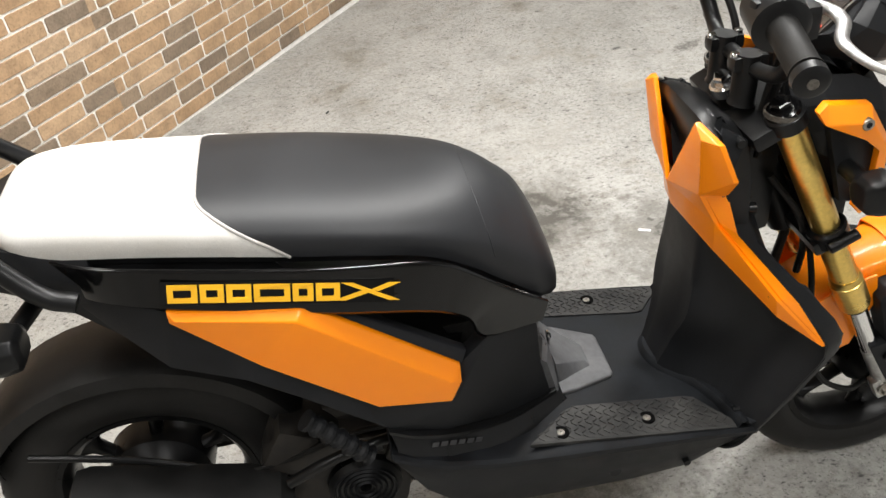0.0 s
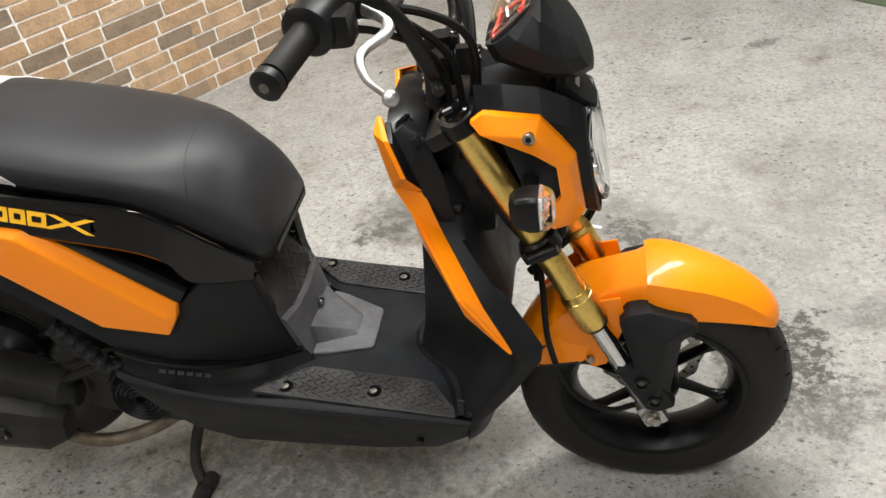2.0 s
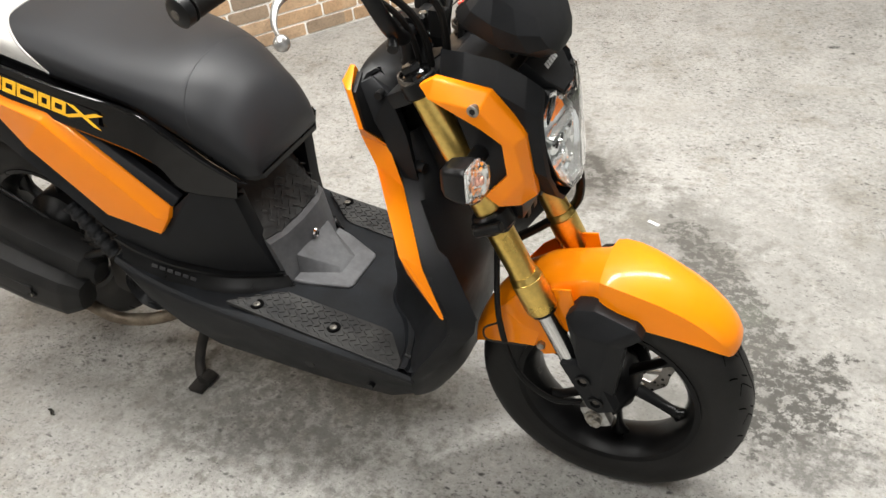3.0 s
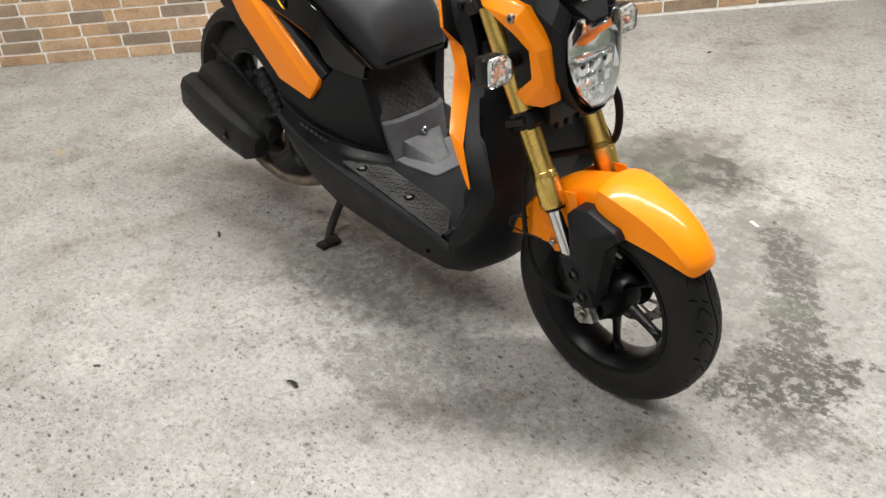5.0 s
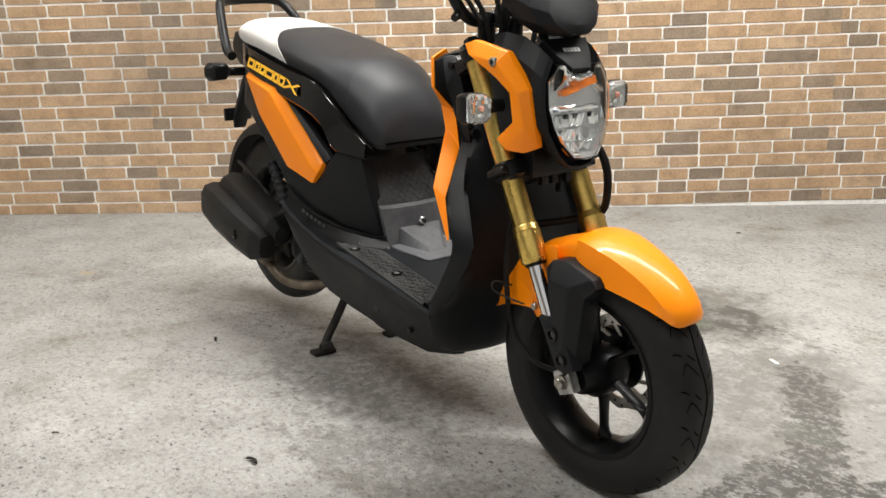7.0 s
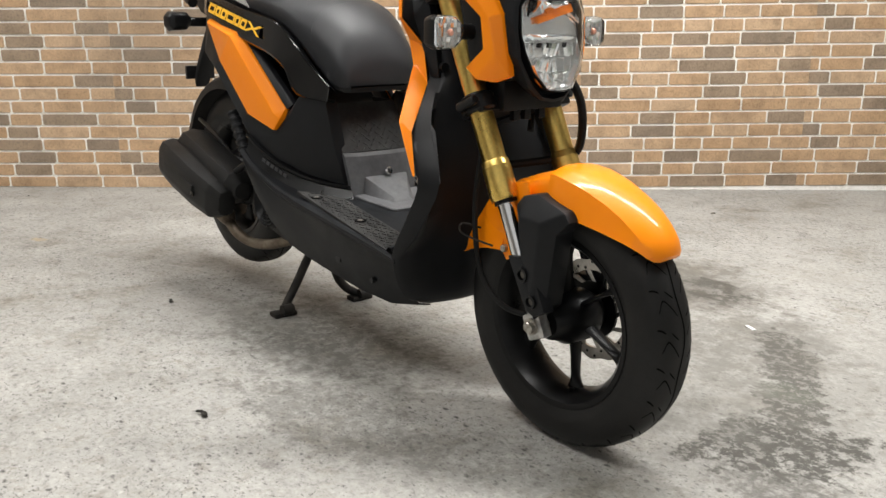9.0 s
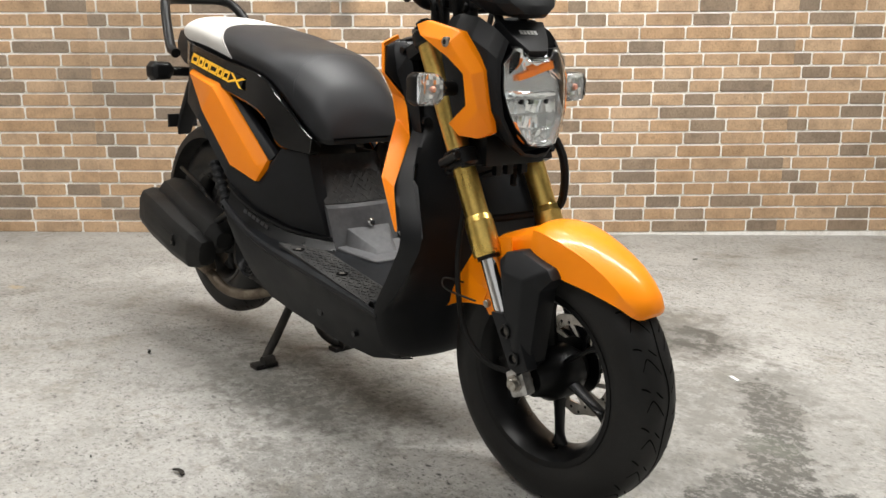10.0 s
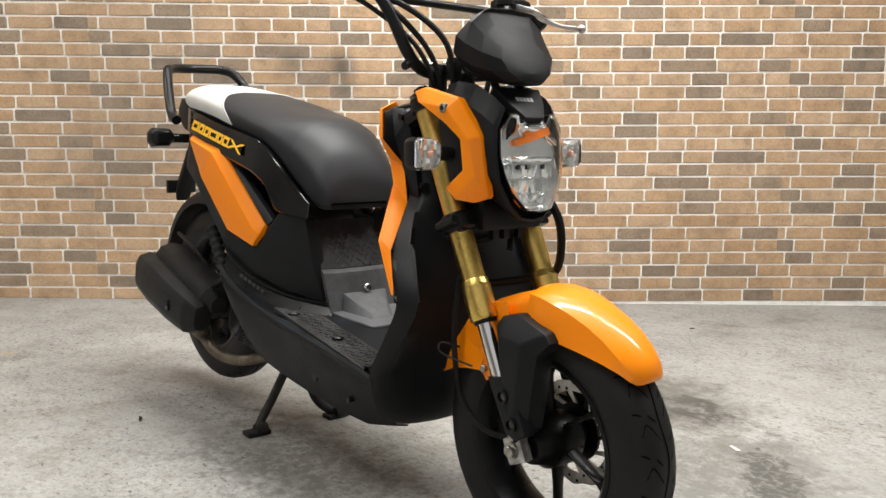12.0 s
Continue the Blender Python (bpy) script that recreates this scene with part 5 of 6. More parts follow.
centre = sp("centre_cover", sheet([cover_ring(0.650, 0.094, 0.456), cover_ring(0.658, 0.094, 0.448), cover_ring(0.671, 0.089, 0.392), cover_ring(0.678, 0.088, 0.352)], 0.004), GREY, None, "dusty grey plastic cover above the floorboard", 16)
slope = sp("upper_slope", sheet([cover_ring(0.590, 0.087, 0.560), cover_ring(0.609, 0.090, 0.525), cover_ring(0.650, 0.094, 0.4575)], 0.004), DARK_GREY, centre, "scuffed dark upper slope with raised tread", 16)
bm = bmesh.new()
for i in range(7):
    for j in range(8):
        f = (i + 0.5) / 7
        y = -0.068 + 0.0195 * j + (0.0097 if i % 2 else 0)
        own = soften(box(0, 0, 0, 0.0014, 0.0120, 0.0030), 0.0004, 1)
        own.transform(Matrix.Translation((0.612 + 0.040 * f + 0.0035 - 0.10 * y * y, y, 0.528 - 0.070 * f)) @ pose(0, 0, 0, 0, -30, 0) @ pose(0, 0, 0, 40 if (i + j) % 2 else -40, 0, 0))
        merge(bm, own)
sp("tread_bar", bm, DARK_GREY, slope)
rim_h = [(0.672, 0.086), (0.700, 0.080), (0.769, 0.053), (0.773, 0.045)]
rim_pts = [(x, -y) for x, y in rim_h] + [(x, y) for x, y in reversed(rim_h)]
bm = loft([[Vector((x, y, deck_z(x) - 0.004)) for x, y in rim_pts], [Vector((x, y, deck_z(x) + 0.005)) for x, y in rim_pts], [Vector((0.70 + (x - 0.70) * 0.97, y * 0.97, deck_z(x) + 0.007)) for x, y in rim_pts]])
hump = sp("centre_foot", soften(bm, 0.0015), GREY, centre, "pale grey tapered foot of the cover")
base = [(0.672, -0.064), (0.688, -0.058), (0.742, -0.030), (0.742, 0.030), (0.688, 0.058), (0.672, 0.064)]
top = [(0.670, -0.058, 0.404), (0.686, -0.047, 0.392), (0.732, -0.020, deck_z(0.732) + 0.013), (0.732, 0.020, deck_z(0.732) + 0.013), (0.686, 0.047, 0.392), (0.670, 0.058, 0.404)]
bm = loft([[Vector((x, y, deck_z(x) + 0.004)) for x, y in base], [Vector(p) for p in top]])
sp("raised_wedge", soften(bm, 0.0022), GREY, hump)
bm = turned([(0.0045, 0.0), (0.0092, 0.0), (0.0098, 0.003), (0.0075, 0.006), (0.0045, 0.005)], (0.673, 0.004, 0.412), "x", 24)
lock = sp("lock", bm, CHROME, centre, "round chrome lock")
sp("lock_slot", box(0.677, 0.004, 0.412, 0.002, 0.0022, 0.008), SATIN, lock)

# ---- seat ----
SEAT_ROWS = [(-0.055, 0.836, 0.848, 0.065), (-0.045, 0.824, 0.862, 0.096), (-0.02, 0.817, 0.871, 0.112), (0.03, 0.811, 0.873, 0.122), (0.12, 0.800, 0.862, 0.131), (0.22, 0.783, 0.846, 0.138), (0.30, 0.767, 0.833, 0.142),
             (0.40, 0.749, 0.812, 0.146), (0.48, 0.727, 0.797, 0.144), (0.54, 0.690, 0.786, 0.138), (0.58, 0.654, 0.768, 0.130), (0.61, 0.626, 0.745, 0.121), (0.635, 0.606, 0.720, 0.115), (0.655, 0.600, 0.680, 0.104), (0.666, 0.600, 0.646, 0.092)]


def seat_at(x):
    r = SEAT_ROWS
    x = min(max(x, r[0][0]), r[-1][0])
    for k in range(len(r) - 1):
        if x <= r[k + 1][0]:
            a, b, c, d = r[max(k - 1, 0)], r[k], r[k + 1], r[min(k + 2, len(r) - 1)]
            t = (x - b[0]) / (c[0] - b[0])
            out = []
            for n in (1, 2, 3):
                m1 = (c[n] - a[n]) / (c[0] - a[0]) * (c[0] - b[0])
                m2 = (d[n] - b[n]) / (d[0] - b[0]) * (c[0] - b[0])
                out.append((2 * t**3 - 3 * t**2 + 1) * b[n] + (t**3 - 2 * t**2 + t) * m1 + (-2 * t**3 + 3 * t**2) * c[n] + (t**3 - t**2) * m2)
            return out
    return r[-1][1:]


ACROSS = 40


def seat_point(x, k):
    zb, zt, hw = seat_at(x)
    a = math.pi * k / ACROSS
    c, s = math.cos(a), math.sin(a)
    y = -hw * math.copysign(abs(c) ** (0.64 + 0.28 * min(1, max(0, (x - 0.36) / 0.20))), c) * (0.955 + 0.045 * min(1, s * 2.5))
    z = zb + (zt - zb) * s ** 0.80
    return Vector((x, y, z))


def seam_x(k):
    """Where the pale rear meets the dark front: far forward at the lower edge, back on top."""
    s = math.sin(math.pi * k / ACROSS)
    return 0.204 + 0.100 * max(0.0, 1 - s / 0.86) ** 1.05 - 0.004 * s


def seat_panel(x_from, x_to, steps):
    rows = []
    for i in range(steps + 1):
        f = i / steps
        rows.append([seat_point(x_from(k) + (x_to(k) - x_from(k)) * f, k) for k in range(ACROSS + 1)])
    return loft(rows, False, False)


bm = seat_panel(seam_x, lambda k: 0.666, 56)
bm.faces.new([v for v in bm.verts][-(ACROSS + 1):])
seat = sp("seat", bm, SEAT, None, "dark grey vinyl seat with a pale rear panel", 60)
bm = seat_panel(lambda k: -0.055, seam_x, 24)
bm.faces.new(list(reversed([v for v in bm.verts][: ACROSS + 1])))
rear_seat = sp("seat_rear", bm, WHITE, seat, "off-white vinyl rear seat panel", 60)
sp("piping", tube([seat_point(seam_x(k), k) for k in range(0, ACROSS + 1, 2)], 0.0024, 8, 3), PIPING, seat)
# stitched seam over the nose
line = [seat_point(0.555 + 0.02 * (1 - math.sin(math.pi * k / ACROSS)), k) + Vector((0, 0, -0.0006)) for k in range(3, ACROSS - 2, 2)]
sp("stitched_seam", tube(line, 0.0009, 6, 3), SEAT, seat)
base_rows = [[Vector((x, -hw * 0.93, zb - 0.010)), Vector((x, -hw * 0.95, zb + 0.004)), Vector((x, hw * 0.95, zb + 0.004)), Vector((x, hw * 0.93, zb - 0.010))] for x, zb, zt, hw in SEAT_ROWS]
sp("seat_base", loft(base_rows), SATIN, seat)

# ---- side covers ----
RAIL_TOP = [(0.00, 0.108, 0.815), (0.06, 0.134, 0.806), (0.15, 0.152, 0.794), (0.30, 0.160, 0.766), (0.39, 0.162, 0.752), (0.45, 0.162, 0.743), (0.500, 0.160, 0.728), (0.545, 0.154, 0.692), (0.592, 0.142, 0.646), (0.642, 0.127, 0.604)]
RAIL_LOW = [(0.03, 0.116, 0.752), (0.07, 0.142, 0.750), (0.145, 0.162, 0.738), (0.315, 0.171, 0.696), (0.40, 0.173, 0.678), (0.45, 0.174, 0.668), (0.490, 0.172, 0.654), (0.520, 0.166, 0.630), (0.542, 0.152, 0.580), (0.632, 0.128, 0.568)]
for side in (-1, 1):
    rows = []
    for (a, b, c), (d, e, f) in zip(smooth_path(RAIL_TOP, 4), smooth_path(RAIL_LOW, 4)):
        t, l = Vector((a, b * side, c)), Vector((d, e * side, f))
        rows.append([t + Vector((0, -0.022 * side, -0.016)), t + Vector((0, -0.0025 * side, -0.0004)), t, t.lerp(l, 0.020) + Vector((0, 0.0015 * side, 0)), t.lerp(l, 0.038) + Vector((0, 0.0021 * side, 0)), t.lerp(l, 0.060) + Vector((0, 0.0022 * side, 0)), t.lerp(l, 0.085) + Vector((0, 0.0022 * side, 0)), t.lerp(l, 0.60) + Vector((0, 0.0018 * side, 0)), t.lerp(l, 0.93) + Vector((0, 0.0022 * side, 0)), l + Vector((0, -0.001 * side, 0)), l + Vector((0, -0.018 * side, -0.002))])
    rail = sp("side_rail", sheet(rows, 0.003), GLOSS, None, "glossy black side rail under the seat", 30)
    # decal: a row of plain yellow blocks, with dark slots
    def on_rail(u, v):
        top, lo = Vector((0.152, 0.157, 0.7775)), Vector((0.4365, 0.1665, 0.7215))
        p = top.lerp(lo, u) + Vector((-0.004, 0.0075, -0.0225)) * v
        return Vector((p.x, (p.y + 0.0042) * side, p.z))
    back = bmesh.new()
    loft([[on_rail(u, -0.14) for u in (-0.03, 0.25, 0.5, 0.75, 0.97)], [on_rail(u, 1.14) for u in (-0.03, 0.25, 0.5, 0.75, 0.97)]], False, False, back)
    decal = sp("decal", thicken(back, 0.0004), GLOSS, rail, "dark decal strip with yellow blocks")
    slots = [(0.0, 0.125), (0.135, 0.235), (0.245, 0.350), (0.360, 0.515), (0.525, 0.615), (0.625, 0.730)]
    for u0, u1 in slots:
        bm = bmesh.new()
        cut = 0.30
        for a0, a1, b0, b1 in ((u0, u1, 0.0, cut), (u0, u1, 1 - cut, 1.0), (u0, u0 + 0.026, cut, 1 - cut), (u1 - 0.026, u1, cut, 1 - cut)):
            q = [on_rail(a0, b0), on_rail(a1, b0), on_rail(a1, b1), on_rail(a0, b1)]
            bm.faces.new([bm.verts.new(p + Vector((0, 0.0010 * side, 0))) for p in q])
        bmesh.ops.remove_doubles(bm, verts=bm.verts, dist=1e-6)
        sp("yellow_block", thicken(bm, 0.0006), YELLOW, decal, "", 0)
    bm = bmesh.new()
    for q in (((0.735, 0.0), (0.785, 0.0), (0.995, 1.0), (0.945, 1.0)), ((0.945, 0.0), (1.0, 0.0), (0.90, 0.5), (0.865, 0.42)), ((0.70, 1.0), (0.755, 1.0), (0.855, 0.58), (0.83, 0.42))):
        bm.faces.new([bm.verts.new(on_rail(*p) + Vector((0, 0.0010 * side, 0))) for p in q])
    sp("yellow_cross", thicken(bm, 0.0006), YELLOW, decal, "", 0)
    # orange panel with an upper facet and a body facet
    vs = [(0.140, 0.164, 0.738), (0.305, 0.172, 0.710), (0.330, 0.170, 0.694), (0.502, 0.158, 0.545), (0.500, 0.172, 0.524), (0.482, 0.180, 0.496), (0.378, 0.190, 0.524), (0.240, 0.189, 0.640), (0.141, 0.170, 0.724),
          (0.150, 0.176, 0.729), (0.296, 0.186, 0.700), (0.486, 0.180, 0.532)]
    vs = [(x, y * side, z) for x, y, z in vs]
    bm = plate(vs, [(0, 1, 10, 9), (1, 2, 3, 11, 10), (3, 4, 11), (0, 9, 8), (9, 10, 7, 8), (10, 11, 6, 7), (11, 4, 5, 6)], (0, -0.020 * side, 0), 0.003, 2, 8)
    sp("side_panel", bm, ORANGE, None, "glossy orange side panel")
    # grey strip beside it
    vs = [(0.318, 0.166, 0.706), (0.340, 0.155, 0.694), (0.515, 0.144, 0.556), (0.505, 0.156, 0.543)]
    sp("grey_strip", plate([(x, y * side, z) for x, y, z in vs], [(0, 1, 2, 3)], (0, -0.014 * side, 0), 0.003), STRIP, rail, "dark grey inner strip")
    # matt body cover
    vs = [(0.010, 0.112, 0.765), (0.075, 0.140, 0.755), (0.140, 0.160, 0.735), (0.325, 0.160, 0.702), (0.505, 0.150, 0.540), (0.548, 0.146, 0.578), (0.624, 0.128, 0.572), (0.632, 0.112, 0.470), (0.650, 0.098, 0.385),
          (0.560, 0.140, 0.400), (0.470, 0.172, 0.430), (0.392, 0.190, 0.472), (0.368, 0.197, 0.500), (0.228, 0.197, 0.622), (0.124, 0.174, 0.655), (0.050, 0.130, 0.716), (0.360, 0.186, 0.526), (0.232, 0.186, 0.645), (0.486, 0.172, 0.486)]
    vs = [(x, y * side, z) for x, y, z in vs]
    faces = [(0, 1, 15), (1, 2, 14, 15), (2, 17, 13, 14), (2, 3, 17), (3, 4, 18, 16, 17), (17, 16, 12, 13), (16, 18, 11, 12), (18, 10, 11), (4, 5, 18), (18, 5, 9, 10), (5, 6, 7), (5, 7, 9), (7, 8, 9)]
    sp("body_cover", plate(vs, faces, (0, -0.030 * side, 0), 0.004, 2, 14), MATTE, None, "matt black body side cover")
    # lower cover with a raised lip
    up = [(0.385, 0.196, 0.478), (0.430, 0.188, 0.447), (0.500, 0.168, 0.415), (0.580, 0.136, 0.392), (0.660, 0.092, 0.382)]
    dn = [(0.392, 0.200, 0.448), (0.440, 0.194, 0.412), (0.510, 0.176, 0.384), (0.590, 0.148, 0.368), (0.680, 0.092, 0.356)]
    rows = []
    for a, b in zip(smooth_path(up, 5), smooth_path(dn, 5)):
        a, b = Vector((a.x, a.y * side, a.z)), Vector((b.x, b.y * side, b.z))
        rows.append([a + Vector((0, -0.012 * side, 0.002)), a + Vector((0, 0.004 * side, 0.003)), a + Vector((0, 0.004 * side, -0.003)), a.lerp(b, 0.25) + Vector((0, -0.003 * side, 0)), a.lerp(b, 0.8), b + Vector((0, 0.002 * side, 0)), b + Vector((0, 0.006 * side, -0.006))])
    lower = sp("lower_side_cover", sheet(rows, 0.003), SATIN, None, "black lower side cover", 30)
    for k in range(6):
        x = 0.448 + 0.0135 * k
        bm = box(x, (0.1885 - (x - 0.448) * 0.24 + 0.001) * side, 0.4235 - (x - 0.448) * 0.40, 0.0105, 0.0012, 0.0085, None, pose(0, 0, 0, 0, 22, -15 * side))
        sp("raised_mark", bm, DIM_MARK, lower)
rows = [[Vector((x, -h, z0)), Vector((x, -h, z1)), Vector((x, h, z1)), Vector((x, h, z0))] for x, h, z0, z1 in ((-0.02, 0.09, 0.74, 0.81), (0.10, 0.12, 0.64, 0.79), (0.28, 0.125, 0.50, 0.76), (0.36, 0.120, 0.46, 0.64), (0.46, 0.115, 0.42, 0.555), (0.56, 0.075, 0.40, 0.535), (0.60, 0.065, 0.38, 0.51))]
sp("inner_frame", loft(rows), SATIN)

# ---- tail ----
rows = []
for x, h, z0, z1 in ((-0.085, 0.080, 0.795, 0.835), (-0.060, 0.110, 0.775, 0.838), (0.0, 0.122, 0.752, 0.822), (0.06, 0.130, 0.742, 0.806)):
    rows.append([Vector((x, -h, z0)), Vector((x, -h * 1.02, (z0 + z1) / 2)), Vector((x, -h * 0.92, z1)), Vector((x, h * 0.92, z1)), Vector((x, h * 1.02, (z0 + z1) / 2)), Vector((x, h, z0))])
tailc = sp("tail_cover", soften(loft(rows), 0.006), MATTE, None, "matt black tail cover")
rows = [[Vector((x, -h, z)), Vector((x, h, z)), Vector((x - 0.004, h * 0.9, z - 0.030)), Vector((x - 0.004, -h * 0.9, z - 0.030))] for x, h, z in ((-0.02, 0.060, 0.790), (-0.10, 0.040, 0.770), (-0.20, 0.030, 0.690), (-0.275, 0.026, 0.600), (-0.300, 0.024, 0.560))]
hanger = sp("rear_fender_hanger", soften(loft(rows), 0.006), MATTE, tailc, "matt black rear fender hanger")
sp("plate_bracket", soften(box(-0.312, 0, 0.575, 0.014, 0.09, 0.040), 0.004), SATIN, hanger)
RAIL = [(0.045, -0.163, 0.776), (0.000, -0.158, 0.800), (-0.090, -0.128, 0.902), (-0.125, -0.100, 0.918), (-0.150, -0.050, 0.922)]
RAIL += [(-0.150, 0.0, 0.924), (-0.128, 0.056, 0.922), (-0.085, 0.082, 0.898), (0.0, 0.118, 0.800), (0.045, 0.130, 0.776)]
sp("grab_rail", tube(RAIL, 0.0128, 14, 6), SATIN, None, "black tubular rear grab rail")
for side in (-1, 1):
    c = Vector((-0.060, 0.164 * side, 0.729))
    bm = rod((-0.040, 0.075 * side, 0.727), (-0.058, 0.145 * side, 0.728), 0.0125, 14)
    rs = sp("rear_turn_signal", bm, SATIN, None, "black rear turn signal on a stalk")
    rings = []
    for dx, s in ((0.026, 0.55), (0.020, 0.88), (0.0, 1.0), (-0.014, 0.98), (-0.022, 0.80)):
        rings.append([c + Vector((dx, y * s, z * s)) for y, z in ((-0.034, -0.012), (-0.024, -0.026), (0.020, -0.024), (0.034, -0.006), (0.034, 0.010), (0.022, 0.025), (-0.022, 0.026), (-0.034, 0.012))])
    sp("signal_body", soften(loft(rings), 0.003), SATIN, rs)
    sp("signal_lens", soften(box(c.x - 0.021, c.y, c.z, 0.008, 0.044, 0.032), 0.003), SATIN, rs)
# rear inner fender
rows = []
for deg in range(10, 176, 8):
    a = radians(deg)
    o = Vector((math.cos(a), 0, math.sin(a)))
    rows.append([REAR + o * (0.286 - d) + Vector((0, y, 0)) for y, d in ((-0.078, 0.036), (-0.074, 0.014), (-0.058, 0.003), (0, 0), (0.058, 0.003), (0.074, 0.014), (0.078, 0.036))])
sp("rear_fender", sheet(rows, 0.003), MUFFLER, None, "matt black rear inner fender")

# ---- engine, exhaust, stand ----
bm = soften(box(0.36, 0.02, 0.335, 0.26, 0.17, 0.14), 0.03, 3)
box(0.44, -0.095, 0.355, 0.12, 0.05, 0.12, bm, pose(0, 0, 0, 0, 20, 0), 0.018)
box(0.15, 0.09, 0.30, 0.40, 0.06, 0.12, bm, None, 0.025)
box(0.315, -0.045, 0.300, 0.20, 0.13, 0.17, bm, pose(0, 0, 0, 0, 12, 0), 0.025)
box(0.245, -0.070, 0.375, 0.11, 0.10, 0.09, bm, pose(0, 0, 0, 0, 30, 0), 0.020)
engine = sp("engine", bm, ENGINE, None, "grimy dark engine block")
for k in range(6):
    sp("cooling_fin", box(0.405 + 0.016 * k, -0.030, 0.262 + 0.004 * k, 0.006, 0.110, 0.085, None, pose(0, 0, 0, 0, 14, 0), 0.002), ENGINE, engine)
bm = turned([(0.010, -0.128), (0.052, -0.130), (0.060, -0.122), (0.062, -0.090), (0.010, -0.090)], (0.330, 0, 0.286), "y", 36)
fan = sp("fan_cover", bm, SATIN, engine, "round black fan cover")
bm = bmesh.new()
for r in (0.016, 0.025, 0.034, 0.043, 0.051):
    merge(bm, turned([(r - 0.0022, -0.1305), (r, -0.1345), (r + 0.0022, -0.1305)], (0.330, 0, 0.286), "y", 36))
sp("fan_grille", bm, MATTE, fan)
sp("swing_arm", tube([(0.37, -0.105, 0.36), (0.22, -0.100, 0.345), (0.05, -0.095, 0.308), (-0.02, -0.095, 0.300)], 0.014, 12), SATIN, None, "dark swing arm")
sp("exhaust_stay", tube([(0.42, -0.125, 0.395), (0.36, -0.145, 0.405), (0.29, -0.150, 0.392), (0.22, -0.150, 0.360)], 0.009, 10), SATIN)
sp("cable", tube([(0.42, -0.14, 0.43), (0.33, -0.13, 0.42), (0.20, -0.115, 0.37), (0.02, -0.11, 0.345)], 0.005, 8), RUBBER, None, "black rear brake cable")
bm = bmesh.new()
boot = [(0.272 + 0.078 * f, -0.176 - 0.008 * f, 0.515 - 0.092 * f) for f in [k / 24 for k in range(25)]]
tube(boot, [0.013 + (0.0035 if k % 4 < 2 else 0.0) for k in range(25)], 14, 1, bm)
sp("intake_boot", bm, MATTE, None, "black ribbed rubber boot", 25)
sp("fender_stay", tube([(-0.151, -0.080, 0.452), (-0.06, -0.090, 0.435), (0.015, -0.098, 0.416), (0.08, -0.10, 0.385)], 0.0055, 8), SATIN, None, "thin black fender stay")


def can(points, tall, wide, flat):
    rings = []
    for (x, y, z), k in points:
        ring = []
        for q in range(10):
            a = 2 * math.pi * (q + 0.5) / 10
            c, s = math.cos(a), math.sin(a)
            c = math.copysign(abs(c) ** flat, c)
            s = math.copysign(abs(s) ** flat, s)
            ring.append(Vector((x + 0.20 * tall * k * s, y + wide * k * c, z + tall * k * s)))
        rings.append(ring)
    return loft(rings)


bm = can([((-0.100, -0.130, 0.388), 0.55), ((-0.094, -0.130, 0.386), 0.90), ((-0.074, -0.130, 0.382), 1.0), ((0.145, -0.135, 0.325), 1.0), ((0.197, -0.135, 0.312), 0.85), ((0.218, -0.135, 0.306), 0.4)], 0.054, 0.054, 0.85)
muffler = sp("muffler", bm, MUFFLER, None, "matt black muffler with a faceted cover")
bm = can([((-0.143, -0.178, 0.350), 0.50), ((-0.138, -0.180, 0.352), 0.85), ((-0.119, -0.184, 0.354), 1.0), ((-0.026, -0.192, 0.338), 1.06), ((0.093, -0.192, 0.306), 1.0), ((0.173, -0.184, 0.282), 0.92), ((0.207, -0.176, 0.276), 0.60)], 0.056, 0.040, 0.62)
shieldm = sp("heat_shield", soften(bm, 0.006, 2, 20), MUFFLER, muffler, "matt black muffler cover", 18)
bm = soften(box(0.03, -0.2290, 0.322, 0.18, 0.008, 0.030, None, pose(0, 0, 0, 0, 13, 0)), 0.003)
sp("cover_ridge", bm, MUFFLER, shieldm)
for p in ((-0.098, -0.219, 0.360), (0.112, -0.230, 0.296)):
    h = sp("bolt_recess", rod((p[0], p[1] + 0.012, p[2]), (p[0], p[1] - 0.001, p[2]), 0.0105, 16), SATIN, shieldm)
    sp("bolt", rod((p[0], p[1] + 0.004, p[2]), (p[0], p[1] - 0.003, p[2]), 0.0055, 6), BOLT, h)
sp("exhaust_pipe", tube([(0.100, -0.150, 0.252), (0.160, -0.150, 0.214), (0.200, -0.140, 0.184), (0.245, -0.122, 0.170), (0.31, -0.098, 0.178), (0.40, -0.060, 0.212)], 0.0135, 14), STEEL, None, "pale brown heat-stained exhaust pipe")
bm = tube([(0.095, -0.150, 0.262), (0.105, -0.150, 0.256), (0.150, -0.150, 0.224), (0.162, -0.150, 0.214)], [0.030, 0.034, 0.022, 0.015], 20)
sp("exhaust_cone", bm, STEEL, muffler, "pale brown heat-stained cone")
bm = tube([(0.430, -0.036, 0.225), (0.372, -0.040, 0.140), (0.343, -0.055, 0.075), (0.340, -0.078, 0.035), (0.358, -0.104, 0.014)], 0.0115, 12)
tube([(0.430, 0.036, 0.225), (0.372, 0.044, 0.140), (0.348, 0.062, 0.075), (0.350, 0.088, 0.035), (0.370, 0.116, 0.014)], 0.0115, 12, 6, bm)
rod((0.43, -0.08, 0.225), (0.43, 0.08, 0.225), 0.014, 14, bm)
stand = sp("centre_stand", bm, ENGINE, None, "dark steel centre stand")
